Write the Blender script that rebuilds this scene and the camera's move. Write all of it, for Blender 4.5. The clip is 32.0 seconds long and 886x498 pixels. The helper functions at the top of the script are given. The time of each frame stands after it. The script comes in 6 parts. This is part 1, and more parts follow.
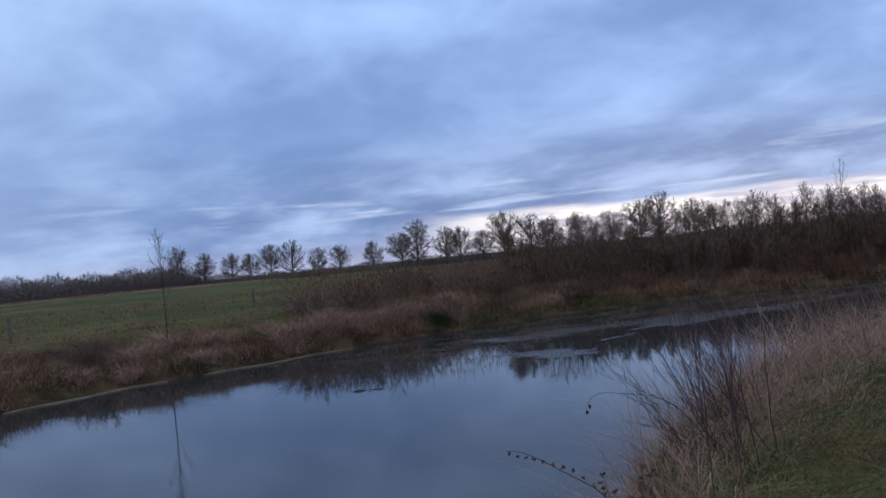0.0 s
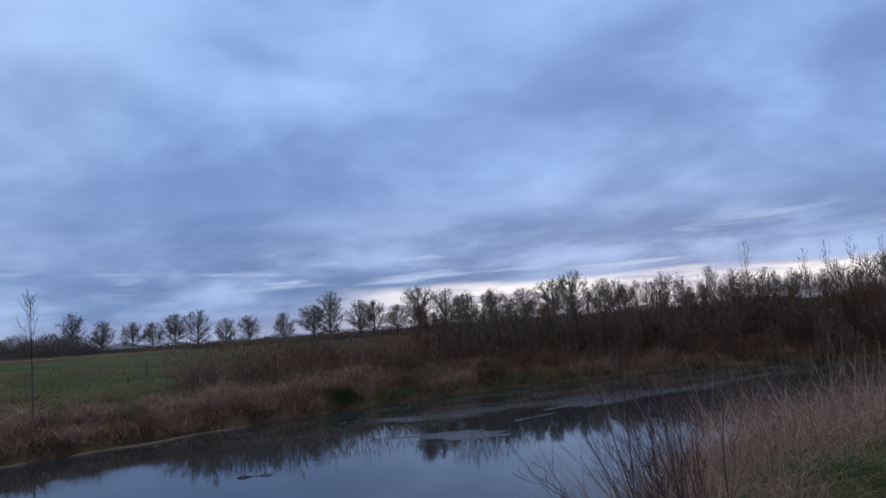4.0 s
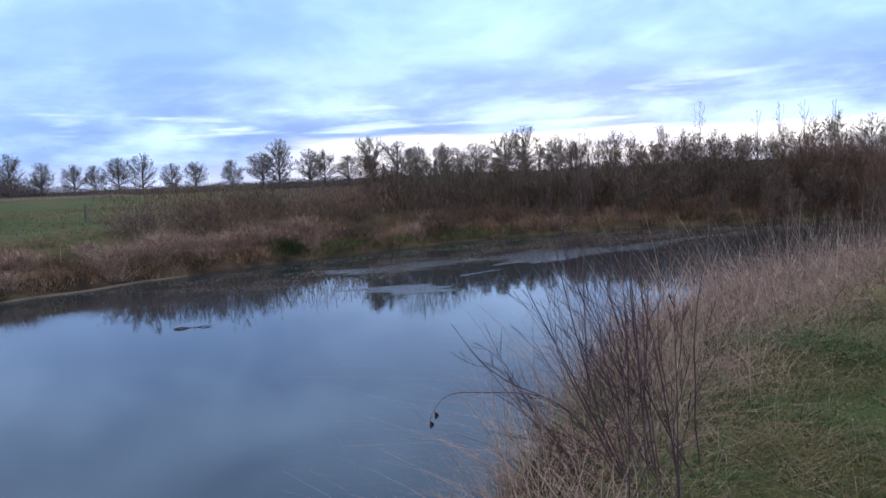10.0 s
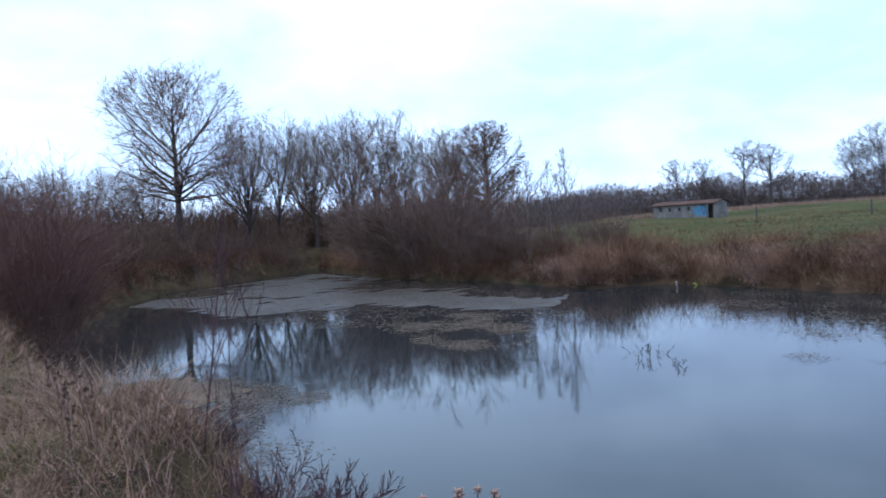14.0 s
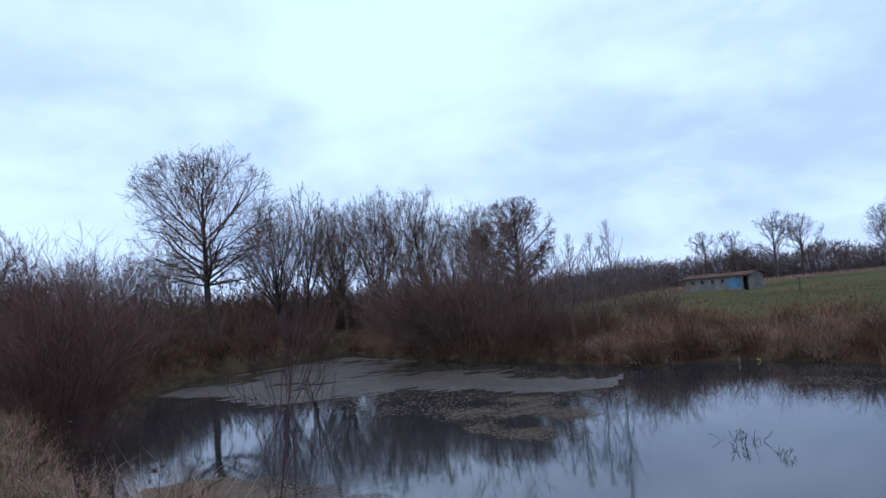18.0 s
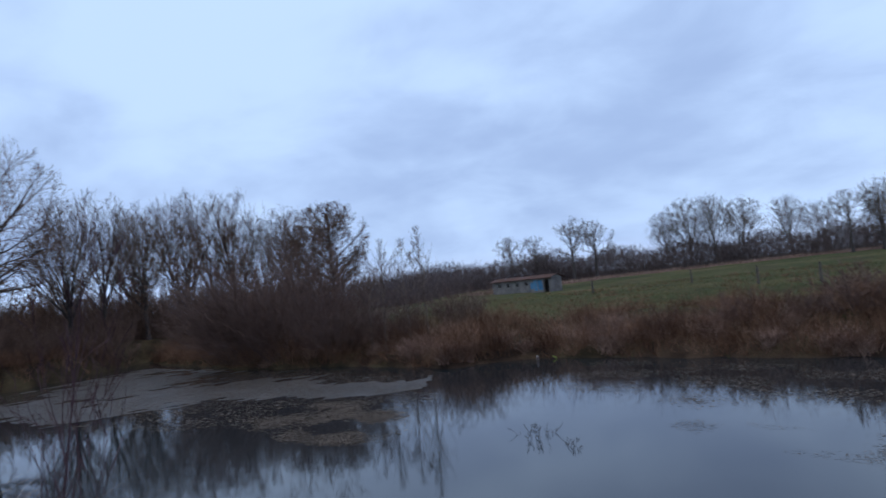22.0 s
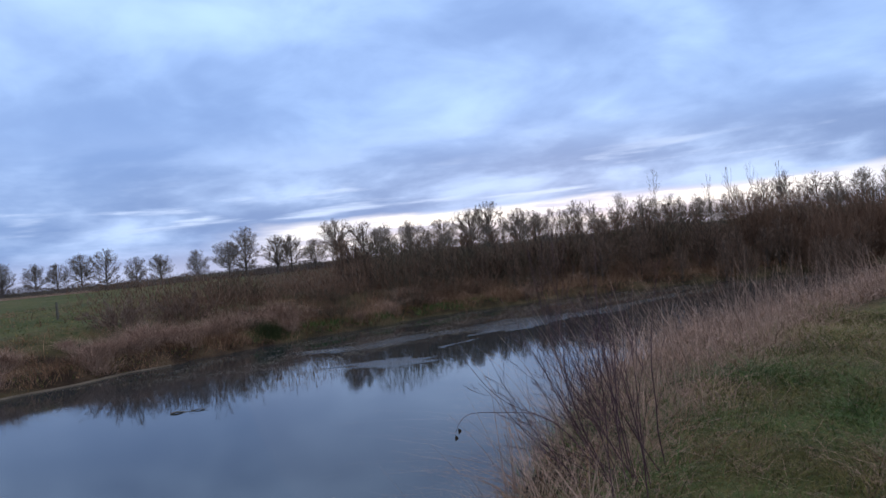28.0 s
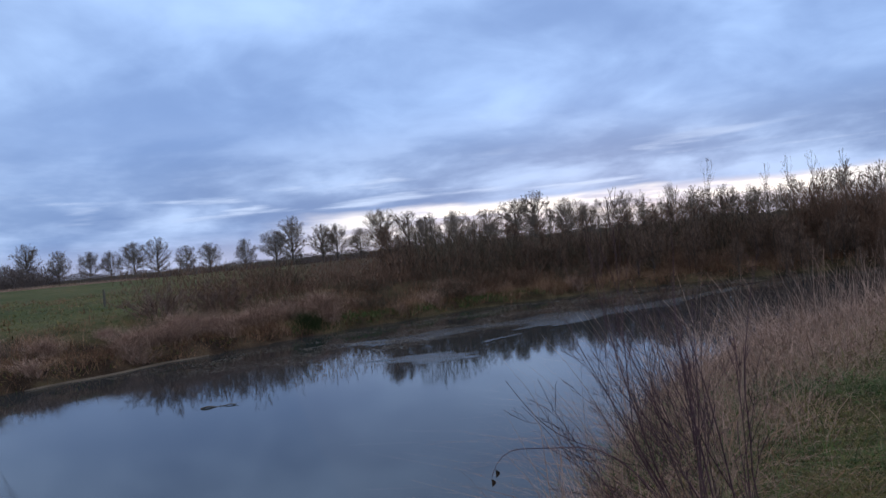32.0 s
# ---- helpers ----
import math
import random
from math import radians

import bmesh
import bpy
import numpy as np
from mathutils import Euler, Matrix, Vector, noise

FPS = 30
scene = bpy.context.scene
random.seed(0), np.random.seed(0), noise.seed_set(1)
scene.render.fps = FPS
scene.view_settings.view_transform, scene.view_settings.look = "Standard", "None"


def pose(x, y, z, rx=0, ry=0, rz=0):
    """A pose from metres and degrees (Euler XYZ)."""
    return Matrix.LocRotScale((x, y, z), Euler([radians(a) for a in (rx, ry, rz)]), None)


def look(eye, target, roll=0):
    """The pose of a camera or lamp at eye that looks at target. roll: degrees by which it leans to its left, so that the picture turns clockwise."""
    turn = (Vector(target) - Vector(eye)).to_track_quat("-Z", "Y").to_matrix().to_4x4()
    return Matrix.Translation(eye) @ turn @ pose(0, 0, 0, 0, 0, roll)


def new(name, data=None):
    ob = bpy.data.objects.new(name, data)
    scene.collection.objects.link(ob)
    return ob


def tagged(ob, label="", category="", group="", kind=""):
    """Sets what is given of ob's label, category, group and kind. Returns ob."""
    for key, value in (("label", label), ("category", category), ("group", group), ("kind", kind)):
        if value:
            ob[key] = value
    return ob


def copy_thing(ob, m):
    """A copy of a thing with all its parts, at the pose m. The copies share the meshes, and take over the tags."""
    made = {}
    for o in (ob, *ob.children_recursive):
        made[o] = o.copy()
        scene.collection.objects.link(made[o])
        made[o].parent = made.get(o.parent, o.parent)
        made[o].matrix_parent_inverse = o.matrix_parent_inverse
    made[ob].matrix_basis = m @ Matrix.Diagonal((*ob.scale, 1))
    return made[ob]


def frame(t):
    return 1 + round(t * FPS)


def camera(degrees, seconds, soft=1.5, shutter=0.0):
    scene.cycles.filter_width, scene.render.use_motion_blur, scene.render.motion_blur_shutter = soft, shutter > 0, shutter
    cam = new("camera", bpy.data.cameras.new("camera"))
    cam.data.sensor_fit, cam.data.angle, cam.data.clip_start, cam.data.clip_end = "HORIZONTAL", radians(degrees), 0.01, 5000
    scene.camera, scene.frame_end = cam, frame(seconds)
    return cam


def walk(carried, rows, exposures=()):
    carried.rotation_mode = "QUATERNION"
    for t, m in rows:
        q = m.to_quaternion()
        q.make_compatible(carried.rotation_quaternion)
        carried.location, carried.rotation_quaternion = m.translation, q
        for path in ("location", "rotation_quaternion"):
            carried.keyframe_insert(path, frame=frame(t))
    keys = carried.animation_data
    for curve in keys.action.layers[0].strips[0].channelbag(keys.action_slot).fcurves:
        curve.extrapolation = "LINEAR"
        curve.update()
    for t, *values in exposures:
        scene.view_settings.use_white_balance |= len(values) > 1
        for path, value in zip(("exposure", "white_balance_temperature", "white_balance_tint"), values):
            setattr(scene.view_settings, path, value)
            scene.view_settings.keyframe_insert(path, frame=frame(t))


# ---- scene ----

# The camera: seconds, place, yaw to the left from +y, pitch up, roll.
cam = camera(60.8, 32.0, soft=1.5, shutter=0.12)
PATH = [
    (0, 0.00, -0.00, 3.00, -2.27, 0.61, -5.67),
    (0.5, 0.16, 0.01, 2.97, -0.45, 1.11, -4.51),
    (1, 0.17, 0.06, 2.95, 1.40, 1.00, -4.43),
    (1.5, 0.10, 0.26, 2.98, 2.68, 0.98, -5.29),
    (2, 0.12, 0.55, 2.97, 3.08, 1.41, -5.97),
    (2.5, 0.15, 0.74, 2.95, 7.70, 2.66, -5.91),
    (3, 0.22, 0.87, 2.94, 7.90, 2.35, -5.95),
    (3.5, 0.28, 1.00, 2.93, -5.67, 3.87, -3.98),
    (4, 0.31, 1.36, 2.89, -9.10, 5.71, -4.35),
    (4.5, 0.35, 1.33, 2.93, -3.67, 5.46, -4.78),
    (6.5, 0.48, 2.07, 2.84, -4.30, 5.65, -1.03),
    (7, 0.42, 2.15, 2.86, 0.51, 6.52, -1.16),
    (7.5, 0.43, 2.20, 2.87, 3.82, 8.15, -2.25),
    (8, 0.51, 2.20, 2.85, 2.78, 8.06, -3.42),
    (8.5, 0.52, 2.13, 2.89, -3.07, 5.41, -4.01),
    (9, 0.53, 2.12, 2.90, -8.26, 0.80, -4.13),
    (9.5, 0.53, 2.10, 2.91, -12.44, -5.46, -2.95),
    (10, 0.52, 2.13, 2.90, -12.05, -5.64, -2.72),
    (10.5, 0.36, 1.92, 2.95, -4.43, -3.74, -4.58),
    (11, 0.31, 1.71, 2.91, 7.49, -1.70, -6.31),
    (11.6, 0.82, 1.77, 3.01, 44.42, -4.73, -5.81),
    (12, 0.86, 1.75, 3.05, 63.31, -5.51, -4.70),
    (12.2, 0.86, 1.82, 3.01, 70.50, -6.32, -6.71),
    (12.5, 0.85, 1.79, 3.00, 77.96, -5.72, -5.34),
    (13, 0.72, 1.72, 3.01, 84.21, -4.26, -3.77),
    (13.5, 0.68, 1.65, 2.99, 91.57, -3.63, -3.15),
    (14, 0.60, 1.62, 2.98, 102.74, -2.19, -3.69),
    (14.5, 0.53, 1.57, 2.99, 112.14, -1.37, -3.64),
    (15, 0.45, 1.50, 3.01, 107.36, 1.31, -3.12),
    (15.5, 0.31, 1.36, 2.98, 106.76, 2.83, -3.48),
    (17.5, -0.42, 0.65, 2.96, 101.76, 3.12, -5.17),
    (18, -0.51, 0.60, 2.98, 103.91, 3.95, -5.08),
    (18.5, -0.46, 0.63, 2.99, 109.18, 4.90, -4.82),
    (19, -0.43, 0.64, 2.98, 111.25, 5.06, -4.55),
    (19.5, -0.40, 0.65, 2.98, 110.28, 4.80, -4.74),
    (20, -0.40, 0.66, 2.98, 110.56, 5.04, -5.16),
    (20.5, -0.41, 0.69, 2.99, 109.43, 5.50, -5.16),
    (21, -0.40, 0.73, 2.99, 103.86, 5.45, -5.56),
    (21.5, -0.39, 0.75, 2.98, 101.30, 5.12, -5.29),
    (22, -0.37, 0.75, 2.99, 89.98, 2.95, -5.89),
    (22.4, -0.31, 0.70, 3.06, 74.37, 0.52, -6.67),
    (23, -0.39, 0.51, 3.02, 48.85, -2.59, -8.13),
    (23.5, -0.34, 0.49, 3.02, 31.84, -2.63, -8.55),
    (24, -0.40, 0.64, 2.97, 19.40, -2.58, -8.40),
    (24.5, -0.41, 0.73, 2.97, 9.80, -2.87, -8.41),
    (25, -0.34, 1.00, 2.93, 1.24, -2.53, -7.92),
    (25.5, -0.28, 1.13, 2.93, -6.79, -1.55, -7.11),
    (26, -0.19, 0.96, 2.94, -10.79, -0.29, -7.33),
    (26.5, -0.13, 1.06, 2.93, -15.39, 1.17, -6.68),
    (28.5, 0.07, 1.17, 2.89, -14.70, -0.18, -5.68),
    (29, 0.10, 1.32, 2.90, -14.21, 0.47, -5.75),
    (29.5, 0.13, 1.47, 2.91, -13.81, 1.64, -5.98),
    (30, 0.16, 1.55, 2.91, -15.12, -0.06, -6.79),
    (30.5, 0.18, 1.59, 2.91, -13.17, 0.58, -7.44),
    (31, 0.23, 1.68, 2.91, -11.64, 1.71, -6.99),
    (31.5, 0.27, 1.84, 2.90, -11.76, 0.26, -6.05),
    (32, 0.33, 2.07, 2.88, -11.46, -0.39, -5.58),
]


def aimed(x, y, z, yaw, pitch, roll):
    a, p = radians(yaw), radians(pitch)
    way = Vector((-math.sin(a) * math.cos(p), math.cos(a) * math.cos(p), math.sin(p)))
    eye = Vector((x, y, z))
    return look(eye, eye + 2 * way, roll)


EXPOSURES = [
    (0, 0.0, 6400, 11), (2.5, -0.05, 6350, 11), (4, -0.18, 6300, 11), (6.5, -0.28, 6220, 11), (8, -0.38, 6220, 11), (9, -0.42, 6250, 10), (10, 0.86, 6300, 8), (11, 0.65, 6300, 8),
    (12.2, 0.72, 6300, 8), (13, 1.0, 6220, 9), (15.5, 0.98, 6220, 9), (18, 0.45, 6400, 13), (19.2, 0.25, 6400, 14), (20, 0.2, 6400, 14), (22, 0.06, 6350, 13), (22.6, 0.02, 6350, 13), (23.2, 0.36, 6450, 11),
    (24.5, 0.6, 6560, 10), (26, 0.52, 6680, 10), (28.5, 0.36, 6620, 10), (30, 0.3, 6580, 10), (32, 0.2, 6600, 10),
]
walk(cam, [(t, aimed(*row)) for t, *row in PATH], EXPOSURES)

# World: an overcast dusk sky with a bright break low over the far trees, and a weak low sun behind it.
SUN_AZ = 24.0
world = bpy.data.worlds.new("dusk_sky")
scene.world = world
world.use_nodes = True
WN, WL = world.node_tree.nodes, world.node_tree.links
WN.clear()


def wmath(op, a, b=None, c=None):
    n = WN.new("ShaderNodeMath")
    n.operation = op
    for slot, v in enumerate((a, b, c)):
        if v is None:
            continue
        if isinstance(v, (int, float)):
            n.inputs[slot].default_value = v
        else:
            WL.new(v, n.inputs[slot])
    return n.outputs[0]


def wsmooth(v, lo, hi):
    n = WN.new("ShaderNodeMapRange")
    n.interpolation_type = "SMOOTHSTEP"
    WL.new(v, n.inputs[0])
    n.inputs[1].default_value, n.inputs[2].default_value = lo, hi
    return n.outputs[0]


def wmix(fac, a, b):
    n = WN.new("ShaderNodeMix")
    n.data_type = "RGBA"
    for slot, v in ((0, fac), (6, a), (7, b)):
        if isinstance(v, tuple):
            n.inputs[slot].default_value = (*v, 1)
        elif isinstance(v, (int, float)):
            n.inputs[slot].default_value = v
        else:
            WL.new(v, n.inputs[slot])
    return n.outputs[2]


def wnoise(x, y, z, scale, detail, rough=0.55, distort=0.0):
    c = WN.new("ShaderNodeCombineXYZ")
    for slot, v in enumerate((x, y, z)):
        if isinstance(v, (int, float)):
            c.inputs[slot].default_value = v
        else:
            WL.new(v, c.inputs[slot])
    n = WN.new("ShaderNodeTexNoise")
    WL.new(c.outputs[0], n.inputs["Vector"])
    n.inputs["Scale"].default_value, n.inputs["Detail"].default_value = scale, detail
    n.inputs["Roughness"].default_value, n.inputs["Distortion"].default_value = rough, distort
    return n.outputs[0]


coord = WN.new("ShaderNodeTexCoord")
axes3 = WN.new("ShaderNodeSeparateXYZ")
WL.new(coord.outputs["Generated"], axes3.inputs[0])
dx, dy, dz = axes3.outputs
up = wmath("MAXIMUM", dz, 0.0)
lift = wmath("ADD", up, 0.30)
px, py = wmath("DIVIDE", dx, lift), wmath("DIVIDE", dy, lift)
high = wnoise(px, py, 3.1, 1.1, 4, 0.5, 0.3)
wisps = wnoise(px, py, 7.7, 3.0, 6, 0.58, 0.35)
cover = wmath("ADD", wmath("MULTIPLY", high, 0.75), wmath("MULTIPLY", wisps, 0.25))
HIGH_DARK, HIGH_LIGHT = (0.215, 0.345, 0.655), (0.45, 0.665, 1.08)
sky_high = wmix(wsmooth(cover, 0.37, 0.64), HIGH_DARK, HIGH_LIGHT)
# long streaks of cloud low over the land
streak = wnoise(wmath("MULTIPLY", dx, 4.2), wmath("MULTIPLY", dy, 4.2), wmath("MULTIPLY", dz, 15.0), 1.0, 6, 0.55, 0.15)
sky_low = wmix(wsmooth(streak, 0.38, 0.66), (0.165, 0.27, 0.53), (0.46, 0.62, 0.94))
sky = wmix(wsmooth(dz, 0.06, 0.20), sky_low, sky_high)
# the side away from the glow is paler and more even
glow_way = (math.sin(radians(SUN_AZ)), math.cos(radians(SUN_AZ)))
toward = wmath("ADD", wmath("MULTIPLY", dx, glow_way[0]), wmath("MULTIPLY", dy, glow_way[1]))
soft = wmix(wsmooth(cover, 0.36, 0.60), (0.385, 0.53, 0.80), (0.565, 0.76, 1.05))
sky = wmix(wmath("MULTIPLY", wsmooth(toward, 0.86, 0.36), 0.9), sky, soft)
# overhead the cloud is thicker, brighter and more neutral
sky = wmix(wmath("MULTIPLY", wsmooth(dz, 0.48, 0.80), 0.92), sky, wmix(wsmooth(cover, 0.35, 0.65), (0.60, 0.60, 0.64), (0.76, 0.76, 0.80)))
# haze along the horizon, and the bright break in the cloud
haze = wmath("MULTIPLY", wsmooth(dz, 0.05, 0.0), 0.7)
sky = wmix(haze, sky, wmix(wsmooth(toward, -0.2, 0.9), (0.46, 0.54, 0.76), (0.47, 0.49, 0.66)))
# a darker bank of cloud over the break
bank = wmath("MULTIPLY", wmath("MULTIPLY", wsmooth(dz, 0.035, 0.065), wsmooth(dz, 0.16, 0.09)), wsmooth(toward, 0.72, 0.95))
sky = wmix(wmath("MULTIPLY", bank, wmath("MULTIPLY", wsmooth(streak, 0.70, 0.42), 0.6)), sky, (0.20, 0.29, 0.52))
# thin bright slivers between the low cloud banks
sliver = wnoise(wmath("MULTIPLY", dx, 5.0), wmath("MULTIPLY", dy, 5.0), wmath("MULTIPLY", dz, 52.0), 1.0, 5, 0.5, 0.1)
where = wmath("MULTIPLY", wsmooth(dz, 0.050, 0.062), wmath("MULTIPLY", wsmooth(dz, 0.125, 0.085), wsmooth(toward, 0.55, 0.85)))
sky = wmix(wmath("MULTIPLY", where, wsmooth(sliver, 0.54, 0.72)), sky, (0.57, 0.70, 0.96))
edge = wmath("ADD", dz, wmath("MULTIPLY", wmath("SUBTRACT", streak, 0.5), 0.035))
band = wmath("MULTIPLY", wsmooth(edge, 0.055, 0.042), wmath("MULTIPLY_ADD", wsmooth(dz, 0.008, 0.028), 0.5, 0.5))
break_up = wmath("MULTIPLY", band, wsmooth(toward, 0.885, 0.975))
sky = wmix(break_up, sky, wmix(wsmooth(sliver, 0.40, 0.58), wmix(wsmooth(dz, 0.01, 0.04), (0.74, 0.64, 0.66), (0.60, 0.62, 0.78)), wmix(wsmooth(dz, 0.005, 0.035), (1.0, 0.88, 0.84), (1.18, 1.12, 1.10))))
nishita = WN.new("ShaderNodeTexSky")
nishita.sky_type, nishita.sun_disc = "NISHITA", False
nishita.sun_elevation, nishita.sun_rotation = radians(3.0), radians(SUN_AZ)
scaled = WN.new("ShaderNodeVectorMath")
scaled.operation = "SCALE"
WL.new(sky, scaled.inputs[0])
scaled.inputs[3].default_value = 10.0
whole = wmix(0.985, nishita.outputs[0], scaled.outputs[0])
back = WN.new("ShaderNodeBackground")
back.inputs[1].default_value = 0.1
WL.new(whole, back.inputs[0])
wout = WN.new("ShaderNodeOutputWorld")
WL.new(back.outputs[0], wout.inputs[0])

sun = new("sun", bpy.data.lights.new("sun", "SUN"))
sun.data.energy, sun.data.angle, sun.data.color = 0.012, radians(50), (1.0, 0.86, 0.72)
sun_el = radians(4.0)
sun.matrix_basis = look((0, 0, 60), (-60 * glow_way[0], -60 * glow_way[1], 60 - 60 * math.tan(sun_el)))


# ---- materials ----
def material(name, ramp, rough=0.85, scale=6.0, fine=60.0, bump=0.3, by="object", spec=0.2, patch=0.75):
    """A mottled surface: the ramp's colours by noise at two scales, and by a random value for each object or island."""
    m = bpy.data.materials.new(name)
    m.use_nodes = True
    N, L = m.node_tree.nodes, m.node_tree.links
    b = N["Principled BSDF"]
    b.inputs["Roughness"].default_value = rough
    b.inputs["Specular IOR Level"].default_value = spec
    tc = N.new("ShaderNodeTexCoord")
    n1, n2 = N.new("ShaderNodeTexNoise"), N.new("ShaderNodeTexNoise")
    for n, s, d in ((n1, scale, 4), (n2, fine, 3)):
        n.inputs["Scale"].default_value, n.inputs["Detail"].default_value = s, d
        L.new(tc.outputs["Object"], n.inputs["Vector"])
    add = N.new("ShaderNodeMath")
    add.operation = "MULTIPLY_ADD"
    L.new(n2.outputs[0], add.inputs[0])
    add.inputs[1].default_value = 0.4
    L.new(n1.outputs[0], add.inputs[2])
    mix = N.new("ShaderNodeMath")
    mix.operation = "MULTIPLY_ADD"
    if by == "island":
        g = N.new("ShaderNodeNewGeometry")
        L.new(g.outputs["Random Per Island"], mix.inputs[0])
        mix.inputs[1].default_value = patch
    else:
        g = N.new("ShaderNodeObjectInfo")
        L.new(g.outputs["Random"], mix.inputs[0])
        mix.inputs[1].default_value = 0.3
    sub = N.new("ShaderNodeMath")
    sub.operation = "SUBTRACT"
    L.new(add.outputs[0], sub.inputs[0])
    sub.inputs[1].default_value = 0.18 + 0.5 * patch if by == "island" else 0.35
    L.new(sub.outputs[0], mix.inputs[2])
    r = N.new("ShaderNodeValToRGB")
    L.new(mix.outputs[0], r.inputs[0])
    els = r.color_ramp.elements
    for i, c in enumerate(ramp):
        p = 0.15 + 0.7 * i / (len(ramp) - 1)
        e = els[i] if i < 2 else els.new(p)
        e.position, e.color = p, (*c, 1)
    L.new(r.outputs[0], b.inputs["Base Color"])
    if bump:
        bp = N.new("ShaderNodeBump")
        bp.inputs["Strength"].default_value, bp.inputs["Distance"].default_value = bump, 0.02
        L.new(n2.outputs[0], bp.inputs["Height"])
        L.new(bp.outputs[0], b.inputs["Normal"])
    return m


BARK = material("bark", [(0.030, 0.024, 0.022), (0.065, 0.052, 0.045), (0.11, 0.095, 0.085)], 0.9, 3, 40)
TWIG = material("twig", [(0.075, 0.045, 0.034), (0.14, 0.086, 0.062), (0.22, 0.14, 0.1)], 0.8, 3, 40, 0, "island")
TWIG_GREY = material("twig_grey", [(0.085, 0.062, 0.05), (0.15, 0.112, 0.09), (0.23, 0.175, 0.14)], 0.8, 3, 40, 0, "island")
TWIG_DARK = material("twig_dark", [(0.09, 0.068, 0.066), (0.13, 0.1, 0.095), (0.17, 0.134, 0.125)], 0.85, 3, 40, 0, "island", 0.2, 0.35)
# twigs and bark of distant trees, lightened to put the haze into their colour
TWIG_HAZED = material("twig_hazed", [(0.10, 0.076, 0.064), (0.15, 0.117, 0.098), (0.20, 0.16, 0.135)], 0.85, 3, 40, 0, "island", 0.2, 0.35)
BARK_HAZED = material("bark_hazed", [(0.062, 0.051, 0.047), (0.095, 0.08, 0.072), (0.13, 0.112, 0.10)], 0.9, 3, 40)
TWIG_RED = material("twig_red", [(0.10, 0.063, 0.051), (0.16, 0.103, 0.083), (0.22, 0.148, 0.12)], 0.75, 1.2, 40, 0, "island", 0.2, 0.45)
TWIG_OSIER = material("twig_osier", [(0.095, 0.05, 0.042), (0.155, 0.084, 0.068), (0.21, 0.122, 0.1)], 0.75, 1.2, 40, 0, "island", 0.2, 0.45)
TWIG_OLIVE = material("twig_olive", [(0.045, 0.035, 0.024), (0.078, 0.06, 0.042), (0.12, 0.092, 0.064)], 0.8, 0.5, 40, 0, "island", 0.2, 0.4)
TWIG_BROWN = material("twig_brown", [(0.0893, 0.0499, 0.0333), (0.147, 0.0835, 0.0568), (0.2205, 0.1286, 0.0882)], 0.8, 0.5, 40, 0, "island", 0.2, 0.4)
TWIG_PURPLE = material("twig_purple", [(0.0364, 0.0187, 0.023), (0.07, 0.0363, 0.0419), (0.1176, 0.0638, 0.0675)], 0.65, 3, 40, 0, "island")
DRY = material("dry_grass", [(0.1133, 0.0669, 0.0514), (0.2626, 0.1643, 0.1261), (0.4635, 0.3104, 0.2377), (0.2266, 0.1385, 0.1115)], 0.8, 2.4, 30, 0, "island", 0.2, 0.55)
REED = material("reed", [(0.0525, 0.0256, 0.016), (0.1208, 0.0608, 0.0367), (0.2363, 0.1302, 0.0771), (0.3885, 0.2375, 0.1551)], 0.8, 0.45, 30, 0, "island", 0.2, 0.42)
GREEN = material("green_grass", [(0.04, 0.047, 0.013), (0.085, 0.093, 0.026), (0.145, 0.135, 0.042), (0.22, 0.16, 0.065)], 0.75, 0.8, 30, 0, "island")
LUSH = material("lush_grass", [(0.03, 0.058, 0.014), (0.058, 0.1, 0.026), (0.095, 0.145, 0.042)], 0.7, 1.2, 30, 0, "island")
RUSH = material("rush", [(0.014, 0.020, 0.006), (0.028, 0.038, 0.011), (0.05, 0.06, 0.02)], 0.75, 2, 30, 0, "island")
LEAF = material("dead_leaf", [(0.03, 0.019, 0.014), (0.06, 0.04, 0.027), (0.1, 0.07, 0.045)], 0.8, 6, 60, 0.2, "island")
MATSTUFF = material("floating_litter", [(0.05, 0.038, 0.028), (0.1, 0.078, 0.06), (0.16, 0.128, 0.1)], 0.7, 2.5, 45, 0.5, "island", 0.1)
MATPALE = material("pale_litter", [(0.075, 0.063, 0.053), (0.12, 0.103, 0.087), (0.18, 0.157, 0.133)], 0.7, 2.5, 45, 0.3, "island", 0.1)
SILT = material("pale_silt", [(0.07, 0.052, 0.038), (0.12, 0.093, 0.07), (0.17, 0.138, 0.108)], 0.8, 2, 40, 0.5)
WOODPOST = material("weathered_wood", [(0.06, 0.05, 0.042), (0.11, 0.095, 0.08), (0.17, 0.15, 0.13)], 0.9, 6, 70)
DEADWOOD = material("dead_wood", [(0.16, 0.13, 0.10), (0.26, 0.22, 0.18), (0.36, 0.31, 0.26)], 0.85, 5, 60)
PLASTER = material("stained_render", [(0.11, 0.10, 0.093), (0.22, 0.205, 0.19), (0.32, 0.30, 0.28)], 0.9, 0.8, 14)
TILE = material("red_roofing", [(0.06, 0.032, 0.025), (0.105, 0.055, 0.042), (0.15, 0.088, 0.068)], 0.85, 2, 30)
BLUEPAINT = material("blue_paint", [(0.06, 0.15, 0.24), (0.07, 0.24, 0.42), (0.22, 0.36, 0.46)], 0.6, 1.4, 30)
# near-black paint that stands for the shade inside the shed's openings
DARKHOLE = material("opening_shade", [(0.012, 0.011, 0.010), (0.02, 0.018, 0.016), (0.035, 0.03, 0.028)], 0.9, 6, 40)
